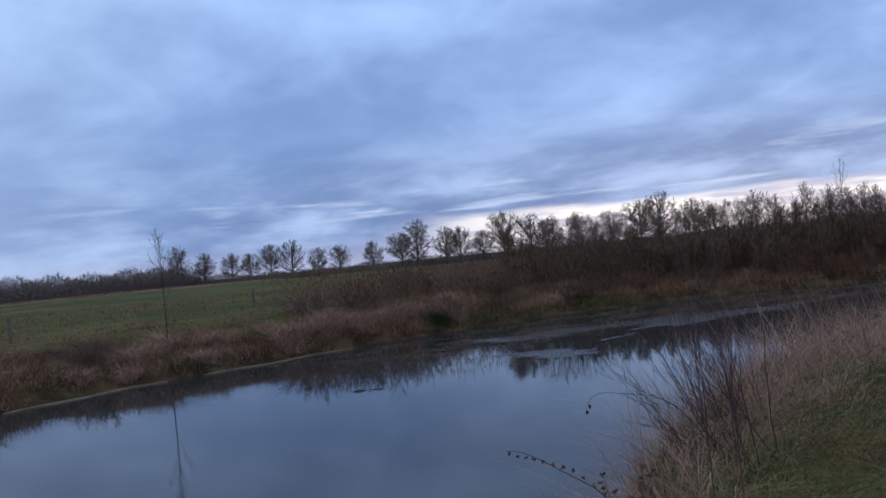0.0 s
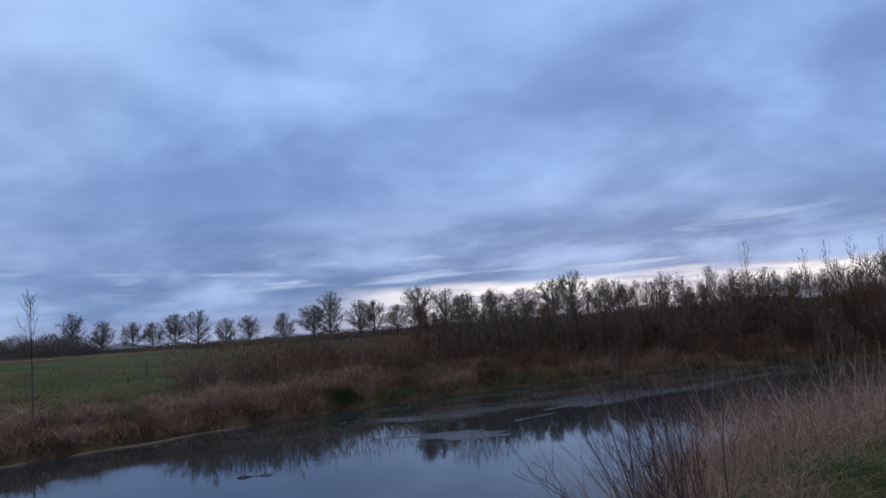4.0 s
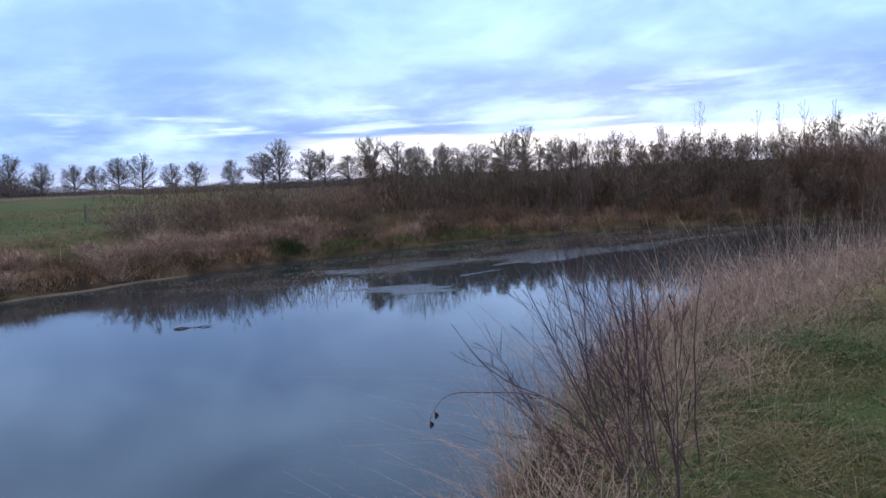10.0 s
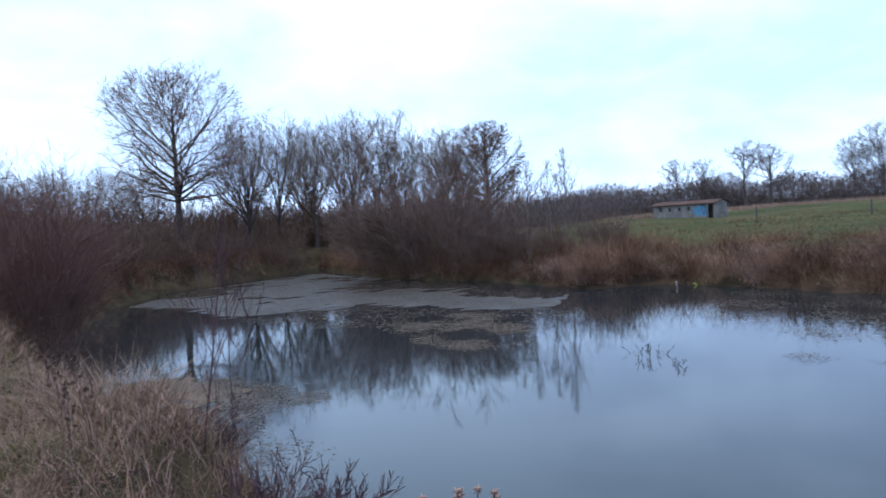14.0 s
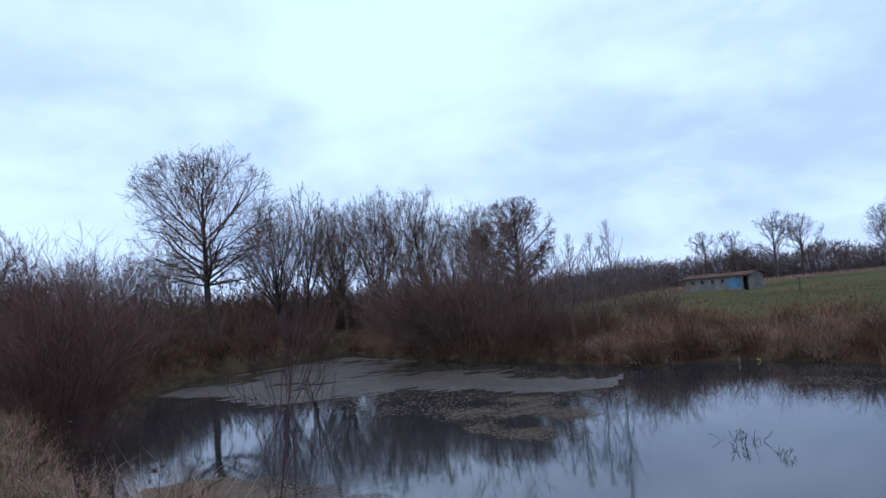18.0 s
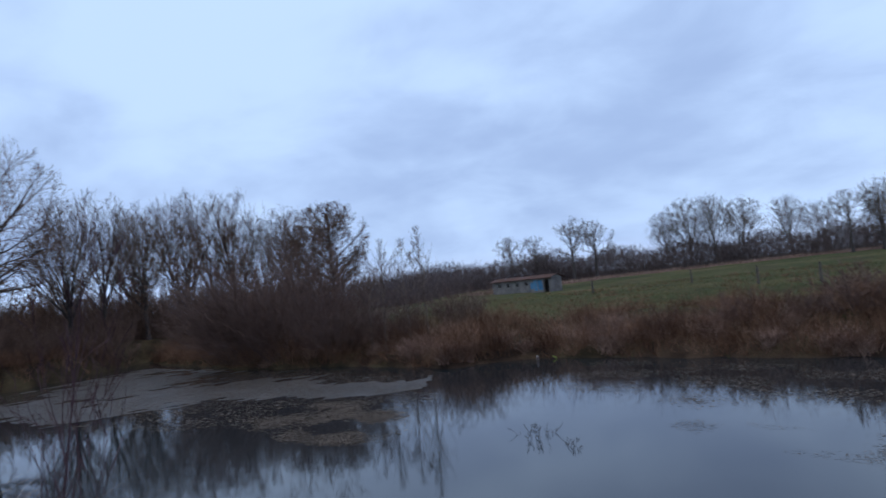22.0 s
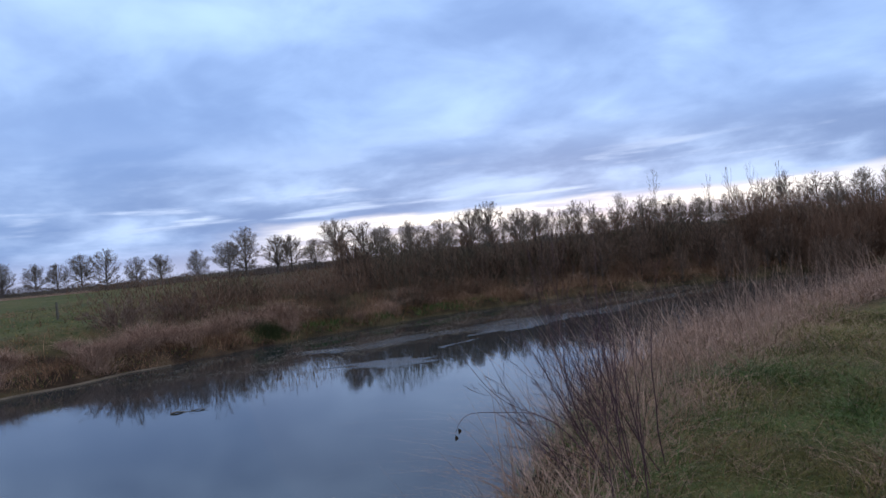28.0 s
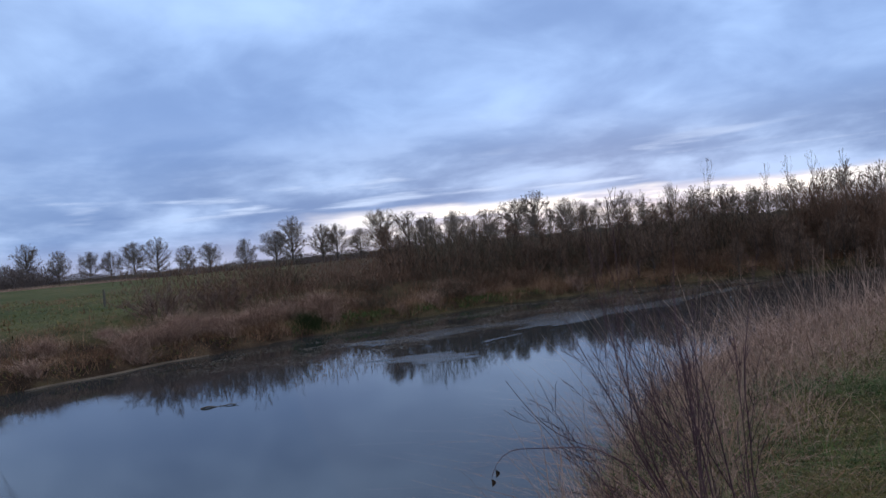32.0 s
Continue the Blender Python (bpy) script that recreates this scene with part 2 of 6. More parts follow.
WHITEPLASTIC = material("white_plastic", [(0.62, 0.62, 0.60), (0.74, 0.74, 0.72), (0.80, 0.80, 0.78)], 0.35, 10, 60, 0.05, "object", 0.5)
YELLOWPLASTIC = material("yellow_plastic", [(0.42, 0.52, 0.06), (0.55, 0.66, 0.10), (0.62, 0.72, 0.16)], 0.35, 10, 60, 0.05, "object", 0.5)
PINKPLASTIC = material("faded_plastic", [(0.45, 0.33, 0.30), (0.55, 0.42, 0.38), (0.62, 0.50, 0.45)], 0.4, 10, 60, 0.05, "object", 0.5)


def ground_material():
    """Meadow, bank soil with dead grass and trodden path, blended by two attributes of the ground mesh."""
    m = bpy.data.materials.new("ground")
    m.use_nodes = True
    N, L = m.node_tree.nodes, m.node_tree.links
    b = N["Principled BSDF"]
    b.inputs["Roughness"].default_value = 0.95
    b.inputs["Specular IOR Level"].default_value = 0.1
    tc = N.new("ShaderNodeTexCoord")

    def noise_at(scale, detail):
        n = N.new("ShaderNodeTexNoise")
        n.inputs["Scale"].default_value, n.inputs["Detail"].default_value = scale, detail
        L.new(tc.outputs["Object"], n.inputs["Vector"])
        return n.outputs[0]

    def ramp(v, cols):
        r = N.new("ShaderNodeValToRGB")
        L.new(v, r.inputs[0])
        for i, c in enumerate(cols):
            p = 0.38 + 0.24 * i / (len(cols) - 1)
            e = r.color_ramp.elements[i] if i < 2 else r.color_ramp.elements.new(p)
            e.position, e.color = p, (*c, 1)
        return r.outputs[0]

    big, mid, fine = noise_at(0.09, 5), noise_at(0.9, 5), noise_at(14, 4)
    mixn = N.new("ShaderNodeMath")
    mixn.operation = "MULTIPLY_ADD"
    L.new(noise_at(4.0, 6), mixn.inputs[0])
    mixn.inputs[1].default_value = 0.55
    half = N.new("ShaderNodeMath")
    half.operation = "MULTIPLY"
    L.new(big, half.inputs[0])
    half.inputs[1].default_value = 0.45
    L.new(half.outputs[0], mixn.inputs[2])
    meadow = ramp(mixn.outputs[0], [(0.036, 0.050, 0.015), (0.070, 0.080, 0.027), (0.145, 0.105, 0.052)])
    soil = ramp(mid, [(0.026, 0.017, 0.012), (0.05, 0.032, 0.021), (0.085, 0.056, 0.036)])
    at = N.new("ShaderNodeAttribute")
    at.attribute_name = "green"
    soft = N.new("ShaderNodeMath")
    soft.operation = "MULTIPLY_ADD"
    L.new(mid, soft.inputs[0])
    soft.inputs[1].default_value = 0.8
    shift = N.new("ShaderNodeMath")
    shift.operation = "SUBTRACT"
    L.new(at.outputs["Fac"], shift.inputs[0])
    shift.inputs[1].default_value = 0.4
    L.new(shift.outputs[0], soft.inputs[2])
    soft.use_clamp = True
    mx = N.new("ShaderNodeMix")
    mx.data_type = "RGBA"
    L.new(soft.outputs[0], mx.inputs[0])
    L.new(soil, mx.inputs[6])
    L.new(meadow, mx.inputs[7])
    L.new(mx.outputs[2], b.inputs["Base Color"])
    bp = N.new("ShaderNodeBump")
    bp.inputs["Strength"].default_value, bp.inputs["Distance"].default_value = 0.9, 0.08
    L.new(fine, bp.inputs["Height"])
    L.new(bp.outputs[0], b.inputs["Normal"])
    return m


def water_material():
    m = bpy.data.materials.new("pond_water")
    m.use_nodes = True
    N, L = m.node_tree.nodes, m.node_tree.links
    b = N["Principled BSDF"]
    b.inputs["Base Color"].default_value = (0.020, 0.026, 0.030, 1)
    b.inputs["Roughness"].default_value = 0.04
    b.inputs["IOR"].default_value = 1.33
    b.inputs["Specular IOR Level"].default_value = 0.5
    tc = N.new("ShaderNodeTexCoord")
    total = None
    for scale, amount in ((0.55, 0.6), (3.2, 0.28), (14.0, 0.11)):
        n = N.new("ShaderNodeTexNoise")
        n.inputs["Scale"].default_value, n.inputs["Detail"].default_value = scale, 2
        L.new(tc.outputs["Object"], n.inputs["Vector"])
        s = N.new("ShaderNodeMath")
        s.operation = "MULTIPLY_ADD"
        L.new(n.outputs[0], s.inputs[0])
        s.inputs[1].default_value = amount
        if total is not None:
            L.new(total, s.inputs[2])
        total = s.outputs[0]
    bp = N.new("ShaderNodeBump")
    bp.inputs["Distance"].default_value = 0.025
    calm = N.new("ShaderNodeTexNoise")
    calm.inputs["Scale"].default_value, calm.inputs["Detail"].default_value = 0.16, 3
    L.new(tc.outputs["Object"], calm.inputs["Vector"])
    ruffle = N.new("ShaderNodeMapRange")
    for slot, v in enumerate((0.40, 0.68, 0.025, 0.14)):
        ruffle.inputs[slot + 1].default_value = v
    L.new(calm.outputs[0], ruffle.inputs[0])
    L.new(ruffle.outputs[0], bp.inputs["Strength"])
    L.new(total, bp.inputs["Height"])
    L.new(bp.outputs[0], b.inputs["Normal"])
    return m


SCUM = material("scum_film", [(0.03, 0.026, 0.023), (0.066, 0.058, 0.052), (0.135, 0.118, 0.105)], 0.42, 0.8, 14, 0.9, "object", 0.2)
SCUM_PALE = material("pale_scum_film", [(0.022, 0.021, 0.02), (0.042, 0.04, 0.037), (0.072, 0.068, 0.063)], 0.2, 0.9, 8, 0.12, "object", 0.35)
GROUND, WATER = ground_material(), water_material()

# ---- the lie of the land ----
FAR_SHORE = [(-53, -20.6), (-46, -16), (-37.5, -9.5), (-33.5, -3.5), (-28.6, 0.4), (-29.4, 3.2), (-27.4, 5.7), (-22.7, 9.8), (-17.5, 14.8),
             (-13.6, 18.2), (-9.8, 23), (-7.1, 24.5), (-4.1, 26.9), (0.4, 29.8), (3.7, 31.5), (7.6, 33.4), (10.5, 34), (14.5, 34.6), (20, 33.6),
             (27, 32), (36, 31), (46, 31.5), (60, 33)]
NEAR_SHORE = [(60, 28), (46, 26), (30, 23), (20, 18.5), (10, 13.6), (6, 12), (3.3, 9.6), (1.5, 6.8), (0.75, 5.2), (0.1, 3.9),
              (-0.5, 3.1), (-1.5, 2.2), (-2.7, 0.8), (-3.7, -0.3), (-5, -1.4), (-6.3, -1.6), (-7.2, -2.8), (-7.6, -4.4), (-11, -8.7), (-18, -14.2),
              (-29, -20.5), (-36.5, -22.5), (-47, -20.5), (-53, -21.2)]
TRAIL = [(-16, -17), (-7.8, -7.6), (-3.5, -3.3), (0.2, -0.3), (1.7, 2.7), (2.9, 5.0), (4.8, 6.6), (9, 10.0), (18, 14.5)]


def smooth(a, b, v):
    t = np.clip((v - a) / (b - a), 0, 1)
    return t * t * (3 - 2 * t)


def to_line(x, y, line):
    """The distance of each point from a line of corners."""
    best = np.full(x.shape, 1e9)
    for (ax, ay), (bx, by) in zip(line, line[1:]):
        ux, uy = bx - ax, by - ay
        t = np.clip(((x - ax) * ux + (y - ay) * uy) / (ux * ux + uy * uy), 0, 1)
        best = np.minimum(best, np.hypot(x - ax - t * ux, y - ay - t * uy))
    return best


def in_pond(x, y):
    ring = FAR_SHORE + NEAR_SHORE
    odd = np.zeros(x.shape, bool)
    for (ax, ay), (bx, by) in zip(ring, ring[1:] + ring[:1]):
        crosses = ((ay > y) != (by > y)) & (x < (bx - ax) * (y - ay) / (by - ay if by != ay else 1e-9) + ax)
        odd ^= crosses
    return odd


def ripple(x, y):
    """Low swells of the land, from a few waves."""
    out = np.zeros(x.shape)
    for k, (fx, fy, a) in enumerate(((0.9, 0.4, 0.05), (-0.5, 1.1, 0.05), (2.3, 1.7, 0.025), (0.13, -0.09, 0.10), (-0.21, 0.17, 0.08), (4.1, -3.3, 0.02))):
        out += a * np.sin(fx * x + fy * y + 1.7 * k)
    return out


def shores(x, y):
    """The distance inland from the far and the near shore, and whether a point lies in the pond."""
    wob = 0.22 * np.sin(1.9 * x + 0.7 * y) + 0.15 * np.sin(3.7 * y - 1.1 * x)
    return to_line(x, y, FAR_SHORE) + wob * 0.7, to_line(x, y, NEAR_SHORE) + wob * 0.5, in_pond(x, y)


def height(x, y):
    x, y = np.asarray(x, float), np.asarray(y, float)
    f, n, wet = shores(x, y)
    near = n < f
    bank = np.where(near, 1.28 * smooth(-0.25, 0.95, n) + 0.1 * smooth(1, 6, n), 0.42 * smooth(-0.1, 0.7, f) + 0.75 * smooth(0.8, 5.5, f))
    far_off = smooth(40, 160, np.hypot(x, y))
    bank = bank + np.where(near, 0.0, 0.8 * smooth(25, 120, f) * smooth(-20, -75, x))
    land = np.maximum(bank + ripple(x, y) * smooth(0.3, 3, np.minimum(f, n)) * (1 - 0.6 * far_off), 0.03)
    return np.where(wet, -0.9 * smooth(0, 2.2, np.minimum(f, n)) + 0.03 - 0.06, land)


# ---- mesh tools ----
def mesh_of(name, verts, quads, mat):
    me = bpy.data.meshes.new(name)
    verts, quads = np.asarray(verts, np.float32), np.asarray(quads, np.int32)
    me.vertices.add(len(verts))
    me.vertices.foreach_set("co", verts.ravel())
    me.loops.add(quads.size)
    me.loops.foreach_set("vertex_index", quads.ravel())
    me.polygons.add(len(quads))
    me.polygons.foreach_set("loop_start", np.arange(len(quads), dtype=np.int32) * quads.shape[1])
    me.update(calc_edges=True)
    me.polygons.foreach_set("use_smooth", np.ones(len(quads), bool))
    me.materials.append(mat)
    me.update()
    return me


def put_part(name, me, parent=None, label=""):
    ob = new(name, me)
    if parent is not None:
        ob.parent = parent
    return tagged(ob, label)


def part(name, bm, mat, parent=None, label=""):
    me = bpy.data.meshes.new(name)
    bm.to_mesh(me)
    bm.free()
    me.materials.append(mat)
    return put_part(name, me, parent, label)


def joined(pieces):
    verts, quads, n = [], [], 0
    for v, q in pieces:
        verts.append(v)
        quads.append(q + n)
        n += len(v)
    return np.concatenate(verts), np.concatenate(quads)


def tubes(P, R, sides):
    """Tubes round the paths P (n, k, 3) with the radii R (n, k)."""
    n, k = R.shape
    t = np.gradient(P, axis=1)
    t /= np.linalg.norm(t, axis=2, keepdims=True) + 1e-9
    ref = np.where(np.abs(t[:, :1, 2:]) > 0.8, np.array([1.0, 0, 0]), np.array([0, 0, 1.0]))
    a = np.cross(t, np.broadcast_to(ref, t.shape))
    a /= np.linalg.norm(a, axis=2, keepdims=True) + 1e-9
    b = np.cross(t, a)
    ang = np.arange(sides) * 2 * np.pi / sides
    ring = a[:, :, None] * np.cos(ang)[:, None] + b[:, :, None] * np.sin(ang)[:, None]
    v = P[:, :, None] + ring * R[:, :, None, None]
    idx = np.arange(n * k * sides).reshape(n, k, sides)
    nxt = np.roll(idx, -1, axis=2)
    q = np.stack([idx[:, :-1], nxt[:, :-1], nxt[:, 1:], idx[:, 1:]], -1).reshape(-1, 4)
    return v.reshape(-1, 3), q


def ribbons(P, width, face):
    """Flat blades along the paths P (n, k, 3), tapering to a point, turned by the angles face."""
    n, k, _ = P.shape
    taper = np.linspace(1, 0.12, k)[None, :, None] * np.asarray(width)[:, None, None] / 2
    side = np.stack([np.cos(face), np.sin(face), 0 * face], -1)[:, None] * taper
    v = np.stack([P - side, P + side], 2)
    idx = np.arange(n * k * 2).reshape(n, k, 2)
    q = np.stack([idx[:, :-1, 0], idx[:, :-1, 1], idx[:, 1:, 1], idx[:, 1:, 0]], -1).reshape(-1, 4)
    return v.reshape(-1, 3), q


def strips(P, R, seed=0):
    """Thin flattened twigs along the paths P (n, k, 3), each turned its own way, of the half widths R (n, k)."""
    n, k = R.shape
    t = np.gradient(P, axis=1)
    turn = np.random.default_rng(seed).normal(size=(n, 1, 3))
    a = np.cross(t, np.broadcast_to(turn, t.shape))
    a /= np.linalg.norm(a, axis=2, keepdims=True) + 1e-9
    v = np.stack([P - a * R[:, :, None] * 1.25, P + a * R[:, :, None] * 1.25], 2)
    idx = np.arange(n * k * 2).reshape(n, k, 2)
    q = np.stack([idx[:, :-1, 0], idx[:, :-1, 1], idx[:, 1:, 1], idx[:, 1:, 0]], -1).reshape(-1, 4)
    return v.reshape(-1, 3), q


def sprout(rng, P, R, per, span, reach, spread, rise, k, thin, wander=0.12, fall=0.6):
    """Branches off the paths P: per of them each, between the shares span, reach times as long, leaning out by spread degrees."""
    n, kp, _ = P.shape
    who = np.repeat(np.arange(n), per)
    m = len(who)
    s = rng.uniform(span[0], span[1], m)
    f = s * (kp - 1)
    i = np.minimum(f.astype(int), kp - 2)
    w = (f - i)[:, None]
    base = P[who, i] * (1 - w) + P[who, i + 1] * w
    tang = P[who, i + 1] - P[who, i]
    tang /= np.linalg.norm(tang, axis=1, keepdims=True) + 1e-9
    total = np.linalg.norm(np.diff(P, axis=1), axis=2).sum(1)[who]
    out = rng.normal(size=(m, 3))
    out -= (out * tang).sum(1, keepdims=True) * tang
    out /= np.linalg.norm(out, axis=1, keepdims=True) + 1e-9
    ang = np.radians(rng.normal(spread, spread * 0.22, m))[:, None]
    way = tang * np.cos(ang) + out * np.sin(ang)
    long = total * reach * (1 - fall * s) * rng.uniform(0.7, 1.25, m)
    path = np.empty((m, k, 3))
    path[:, 0] = base
    for j in range(1, k):
        way = way + rng.normal(size=(m, 3)) * wander + np.array([0, 0, rise / k])
        way /= np.linalg.norm(way, axis=1, keepdims=True) + 1e-9
        path[:, j] = path[:, j - 1] + way * (long / (k - 1))[:, None]
    r0 = (R[who, i] * (1 - w[:, 0]) + R[who, i + 1] * w[:, 0]) * thin
    rad = r0[:, None] * np.linspace(1, 0.35, k)[None]
    return path, rad


def stems(rng, count, tall, lean, radius, k=6, foot=0.1, wander=0.08, rise=0.5, even=0.25):
    """Shoots from one stool, fanning out by lean degrees."""
    a, s = rng.uniform(0, 2 * np.pi, count), np.sqrt(rng.uniform(0, 1, count))
    th = np.radians(lean) * s
    way = np.stack([np.sin(th) * np.cos(a), np.sin(th) * np.sin(a), np.cos(th)], -1)
    long = tall * rng.uniform(1 - even, 1.0, count)
    path = np.empty((count, k, 3))
    path[:, 0] = np.stack([np.cos(a) * foot * s, np.sin(a) * foot * s, -0.1 + 0 * a], -1)
    for j in range(1, k):
        way = way + rng.normal(size=(count, 3)) * wander + np.array([0, 0, rise / k])
        way /= np.linalg.norm(way, axis=1, keepdims=True)
        path[:, j] = path[:, j - 1] + way * (long / (k - 1))[:, None]
    rad = radius * rng.uniform(0.6, 1.1, count)[:, None] * np.linspace(1, 0.3, k)[None]
    return path, rad


def tree_meshes(seed, tall, trunk_r, clear, limbs, wide, twigs=(7, 6, 0), fine=0.012, splay=70, top=0.8, lean=0.03, curl=0.08, rise=0.25, reach=0.5, low=None):
    """A bare tree with an egg-shaped crown, wide across: its trunk with limbs, and its branches and twigs, as two meshes' data."""
    rng = np.random.default_rng(seed)
    k = 9
    P = np.zeros((1, k, 3))
    P[0, :, 2] = np.linspace(-0.2, tall * top, k)
    P[0, 1:, :2] = np.cumsum(rng.normal(0, lean * tall / k, (k - 1, 2)), 0)
    R = trunk_r * (np.linspace(1.0, 0.10, k) ** 0.85)[None]
    R[0, 0] *= 1.35
    bottom = tall * (clear if low is None else low)
    mid, half = (tall + bottom) / 2, (tall - bottom) / 2
    size = np.array([wide / 2, wide / 2, half])
    heart = np.array([0, 0, mid])

    def within(path):
        """Shortens the branches that would leave the crown."""
        rb = np.linalg.norm((path[:, 0] - heart) / size, axis=-1)
        rt = np.linalg.norm((path[:, -1] - heart) / size, axis=-1)
        skin = 1.0 + 0.07 * np.sin(3.1 * path[:, 0, 0] + 2.3 * path[:, 0, 1] + 1.7 * path[:, 0, 2] + seed)
        f = np.where(rt > skin, np.clip((skin - rb) / np.maximum(rt - rb, 1e-3), 0.22, 1.0), 1.0)
        return path[:, :1] + (path - path[:, :1]) * f[:, None, None], f

    def thinned(path, rad, parents, per):
        """Leaves fewer twigs on short branches, so that the crown is evenly filled."""
        span = np.linalg.norm(np.diff(parents, axis=1), axis=2).sum(1)
        keep = rng.uniform(0, 1, len(path)) < np.repeat(np.clip(span / np.percentile(span, 75), 0.05, 1), per)
        return path[keep], rad[keep]

    q = (np.arange(limbs) + rng.uniform(0, 1, limbs)) / limbs
    s = (clear + (top - clear) * q**1.5) / top
    f = s * (k - 1)
    a = np.minimum(f.astype(int), k - 2)
    w = (f - a)[:, None]
    base = P[0, a] * (1 - w) + P[0, a + 1] * w
    az = 2.39996 * np.arange(limbs) + rng.normal(0, 0.3, limbs)
    th = np.radians(splay) * (1 - 0.72 * q) * np.sqrt(rng.uniform(0.45, 1.1, limbs))
    way = np.stack([np.sin(th) * np.cos(az), np.sin(th) * np.sin(az), np.cos(th)], -1)
    o, d = (base - heart) / size, way / size
    qa, qb, qc = (d * d).sum(1), (o * d).sum(1), (o * o).sum(1) - 1
    long = (-qb + np.sqrt(np.maximum(qb * qb - qa * qc, 0.01))) / qa * rng.uniform(0.82, 1.0, limbs)
    L1 = np.empty((limbs, 7, 3))
    L1[:, 0] = base
    for n in range(1, 7):
        way = way + rng.normal(size=(limbs, 3)) * curl + np.array([0, 0, rise / 7])
        way /= np.linalg.norm(way, axis=1, keepdims=True)
        L1[:, n] = L1[:, n - 1] + way * (long / 6)[:, None]
    r0 = (R[0, a] * (1 - w[:, 0]) + R[0, a + 1] * w[:, 0]) * rng.uniform(0.35, 0.6, limbs)
    R1 = np.maximum(r0[:, None] * np.linspace(1, 0.25, 7)[None], fine)
    L1, _ = within(L1)
    wood = (tubes(P, R, 8), [tubes(L1[n : n + 1], R1[n : n + 1], 5) for n in range(limbs)])
    L2, R2 = sprout(rng, L1, R1, twigs[0], (0.15, 1.0), reach, 33, rise, 5, 0.5, curl * 1.3, 0.3)
    L2, R2 = thinned(L2, R2, L1, twigs[0])
    L2, cut = within(L2)
    R2 = np.maximum(R2, fine)
    bits = [strips(L2, R2, seed + 3) if fine > 0.012 else tubes(L2, R2, 3)]
    L3, R3 = sprout(rng, L2, R2, twigs[1], (0.1, 1.0), 0.55, 36, rise, 2 if fine > 0.012 else 3, 0.6, 0.13, 0.35)
    L3, R3 = thinned(L3, R3, L2, twigs[1])
    L3, cut = within(L3)
    bits.append(strips(L3, np.maximum(R3, fine * 0.8), seed))
    if twigs[2]:
        L4, R4 = sprout(rng, L3, R3, twigs[2], (0.1, 1.0), 0.6, 34, rise, 3, 0.7, 0.14, 0.3)
        L4, R4 = thinned(L4, R4, L3, twigs[2])
        bits.append(strips(within(L4)[0], np.maximum(R4, fine * 0.65), seed))
    return wood, joined(bits)


def bare_tree(label, seed, bark=None, twig=None, category="tree", apart=False, **shape):
    ob = tagged(new("bare_tree"), label, category)
    wood, crown = tree_meshes(seed, **shape)
    trunk, limbs = wood
    put_part("trunk", mesh_of("trunk", *(trunk if apart else joined([trunk] + limbs)), bark or BARK), ob)
    for limb in limbs if apart else []:
        put_part("limb", mesh_of("limb", *limb, bark or BARK), ob)
    put_part("crown", mesh_of("crown", *crown, twig or TWIG), ob)
    return ob


def bare_bush(name, label, seed, tall, lean, shoots, mat, per=(7, 5), radius=0.02, foot=0.35, fine=0.006, rise=0.5, spread=26, category="shrub", apart=False):
    """A leafless bush: its shoots, and its twigs."""
    rng = np.random.default_rng(seed)
    ob = tagged(new(name), label, category)
    P, R = stems(rng, shoots, tall, lean, radius, 6, foot, 0.09, rise, 0.45)
    for n in range(shoots if apart else 0):
        put_part("stem", mesh_of("stem", *tubes(P[n : n + 1], R[n : n + 1], 5), mat), ob)
    if not apart:
        put_part("stool", mesh_of("stool", *tubes(P, R, 3 if tall > 2 else 5), mat), ob)
    L1, R1 = sprout(rng, P, R, per[0], (0.15, 1.0), 0.42, spread, rise * 0.7, 4, 0.6, 0.14, 0.55)
    bits = [strips(L1, np.maximum(R1, fine), seed) if tall > 2 else tubes(L1, np.maximum(R1, fine), 3)]
    if per[1]:
        L2, R2 = sprout(rng, L1, R1, per[1], (0.15, 1.0), 0.55, spread * 1.1, rise * 0.5, 2 if tall > 3 else 3, 0.7, 0.16, 0.4)
        bits.append(strips(L2, np.maximum(R2, fine * 0.8), seed + 1))
    put_part("crown", mesh_of("crown", *joined(bits), mat), ob)
    return ob


def stand(x, y, turn=0.0, scale=1.0, sink=0.0, tilt=0.0):
    """A pose on the ground."""
    z = float(height(np.array([x]), np.array([y]))[0])
    return pose(x, y, z - sink, tilt, 0, turn) @ Matrix.Diagonal((scale[0], scale[0], scale[1], 1) if isinstance(scale, tuple) else (scale, scale, scale, 1))


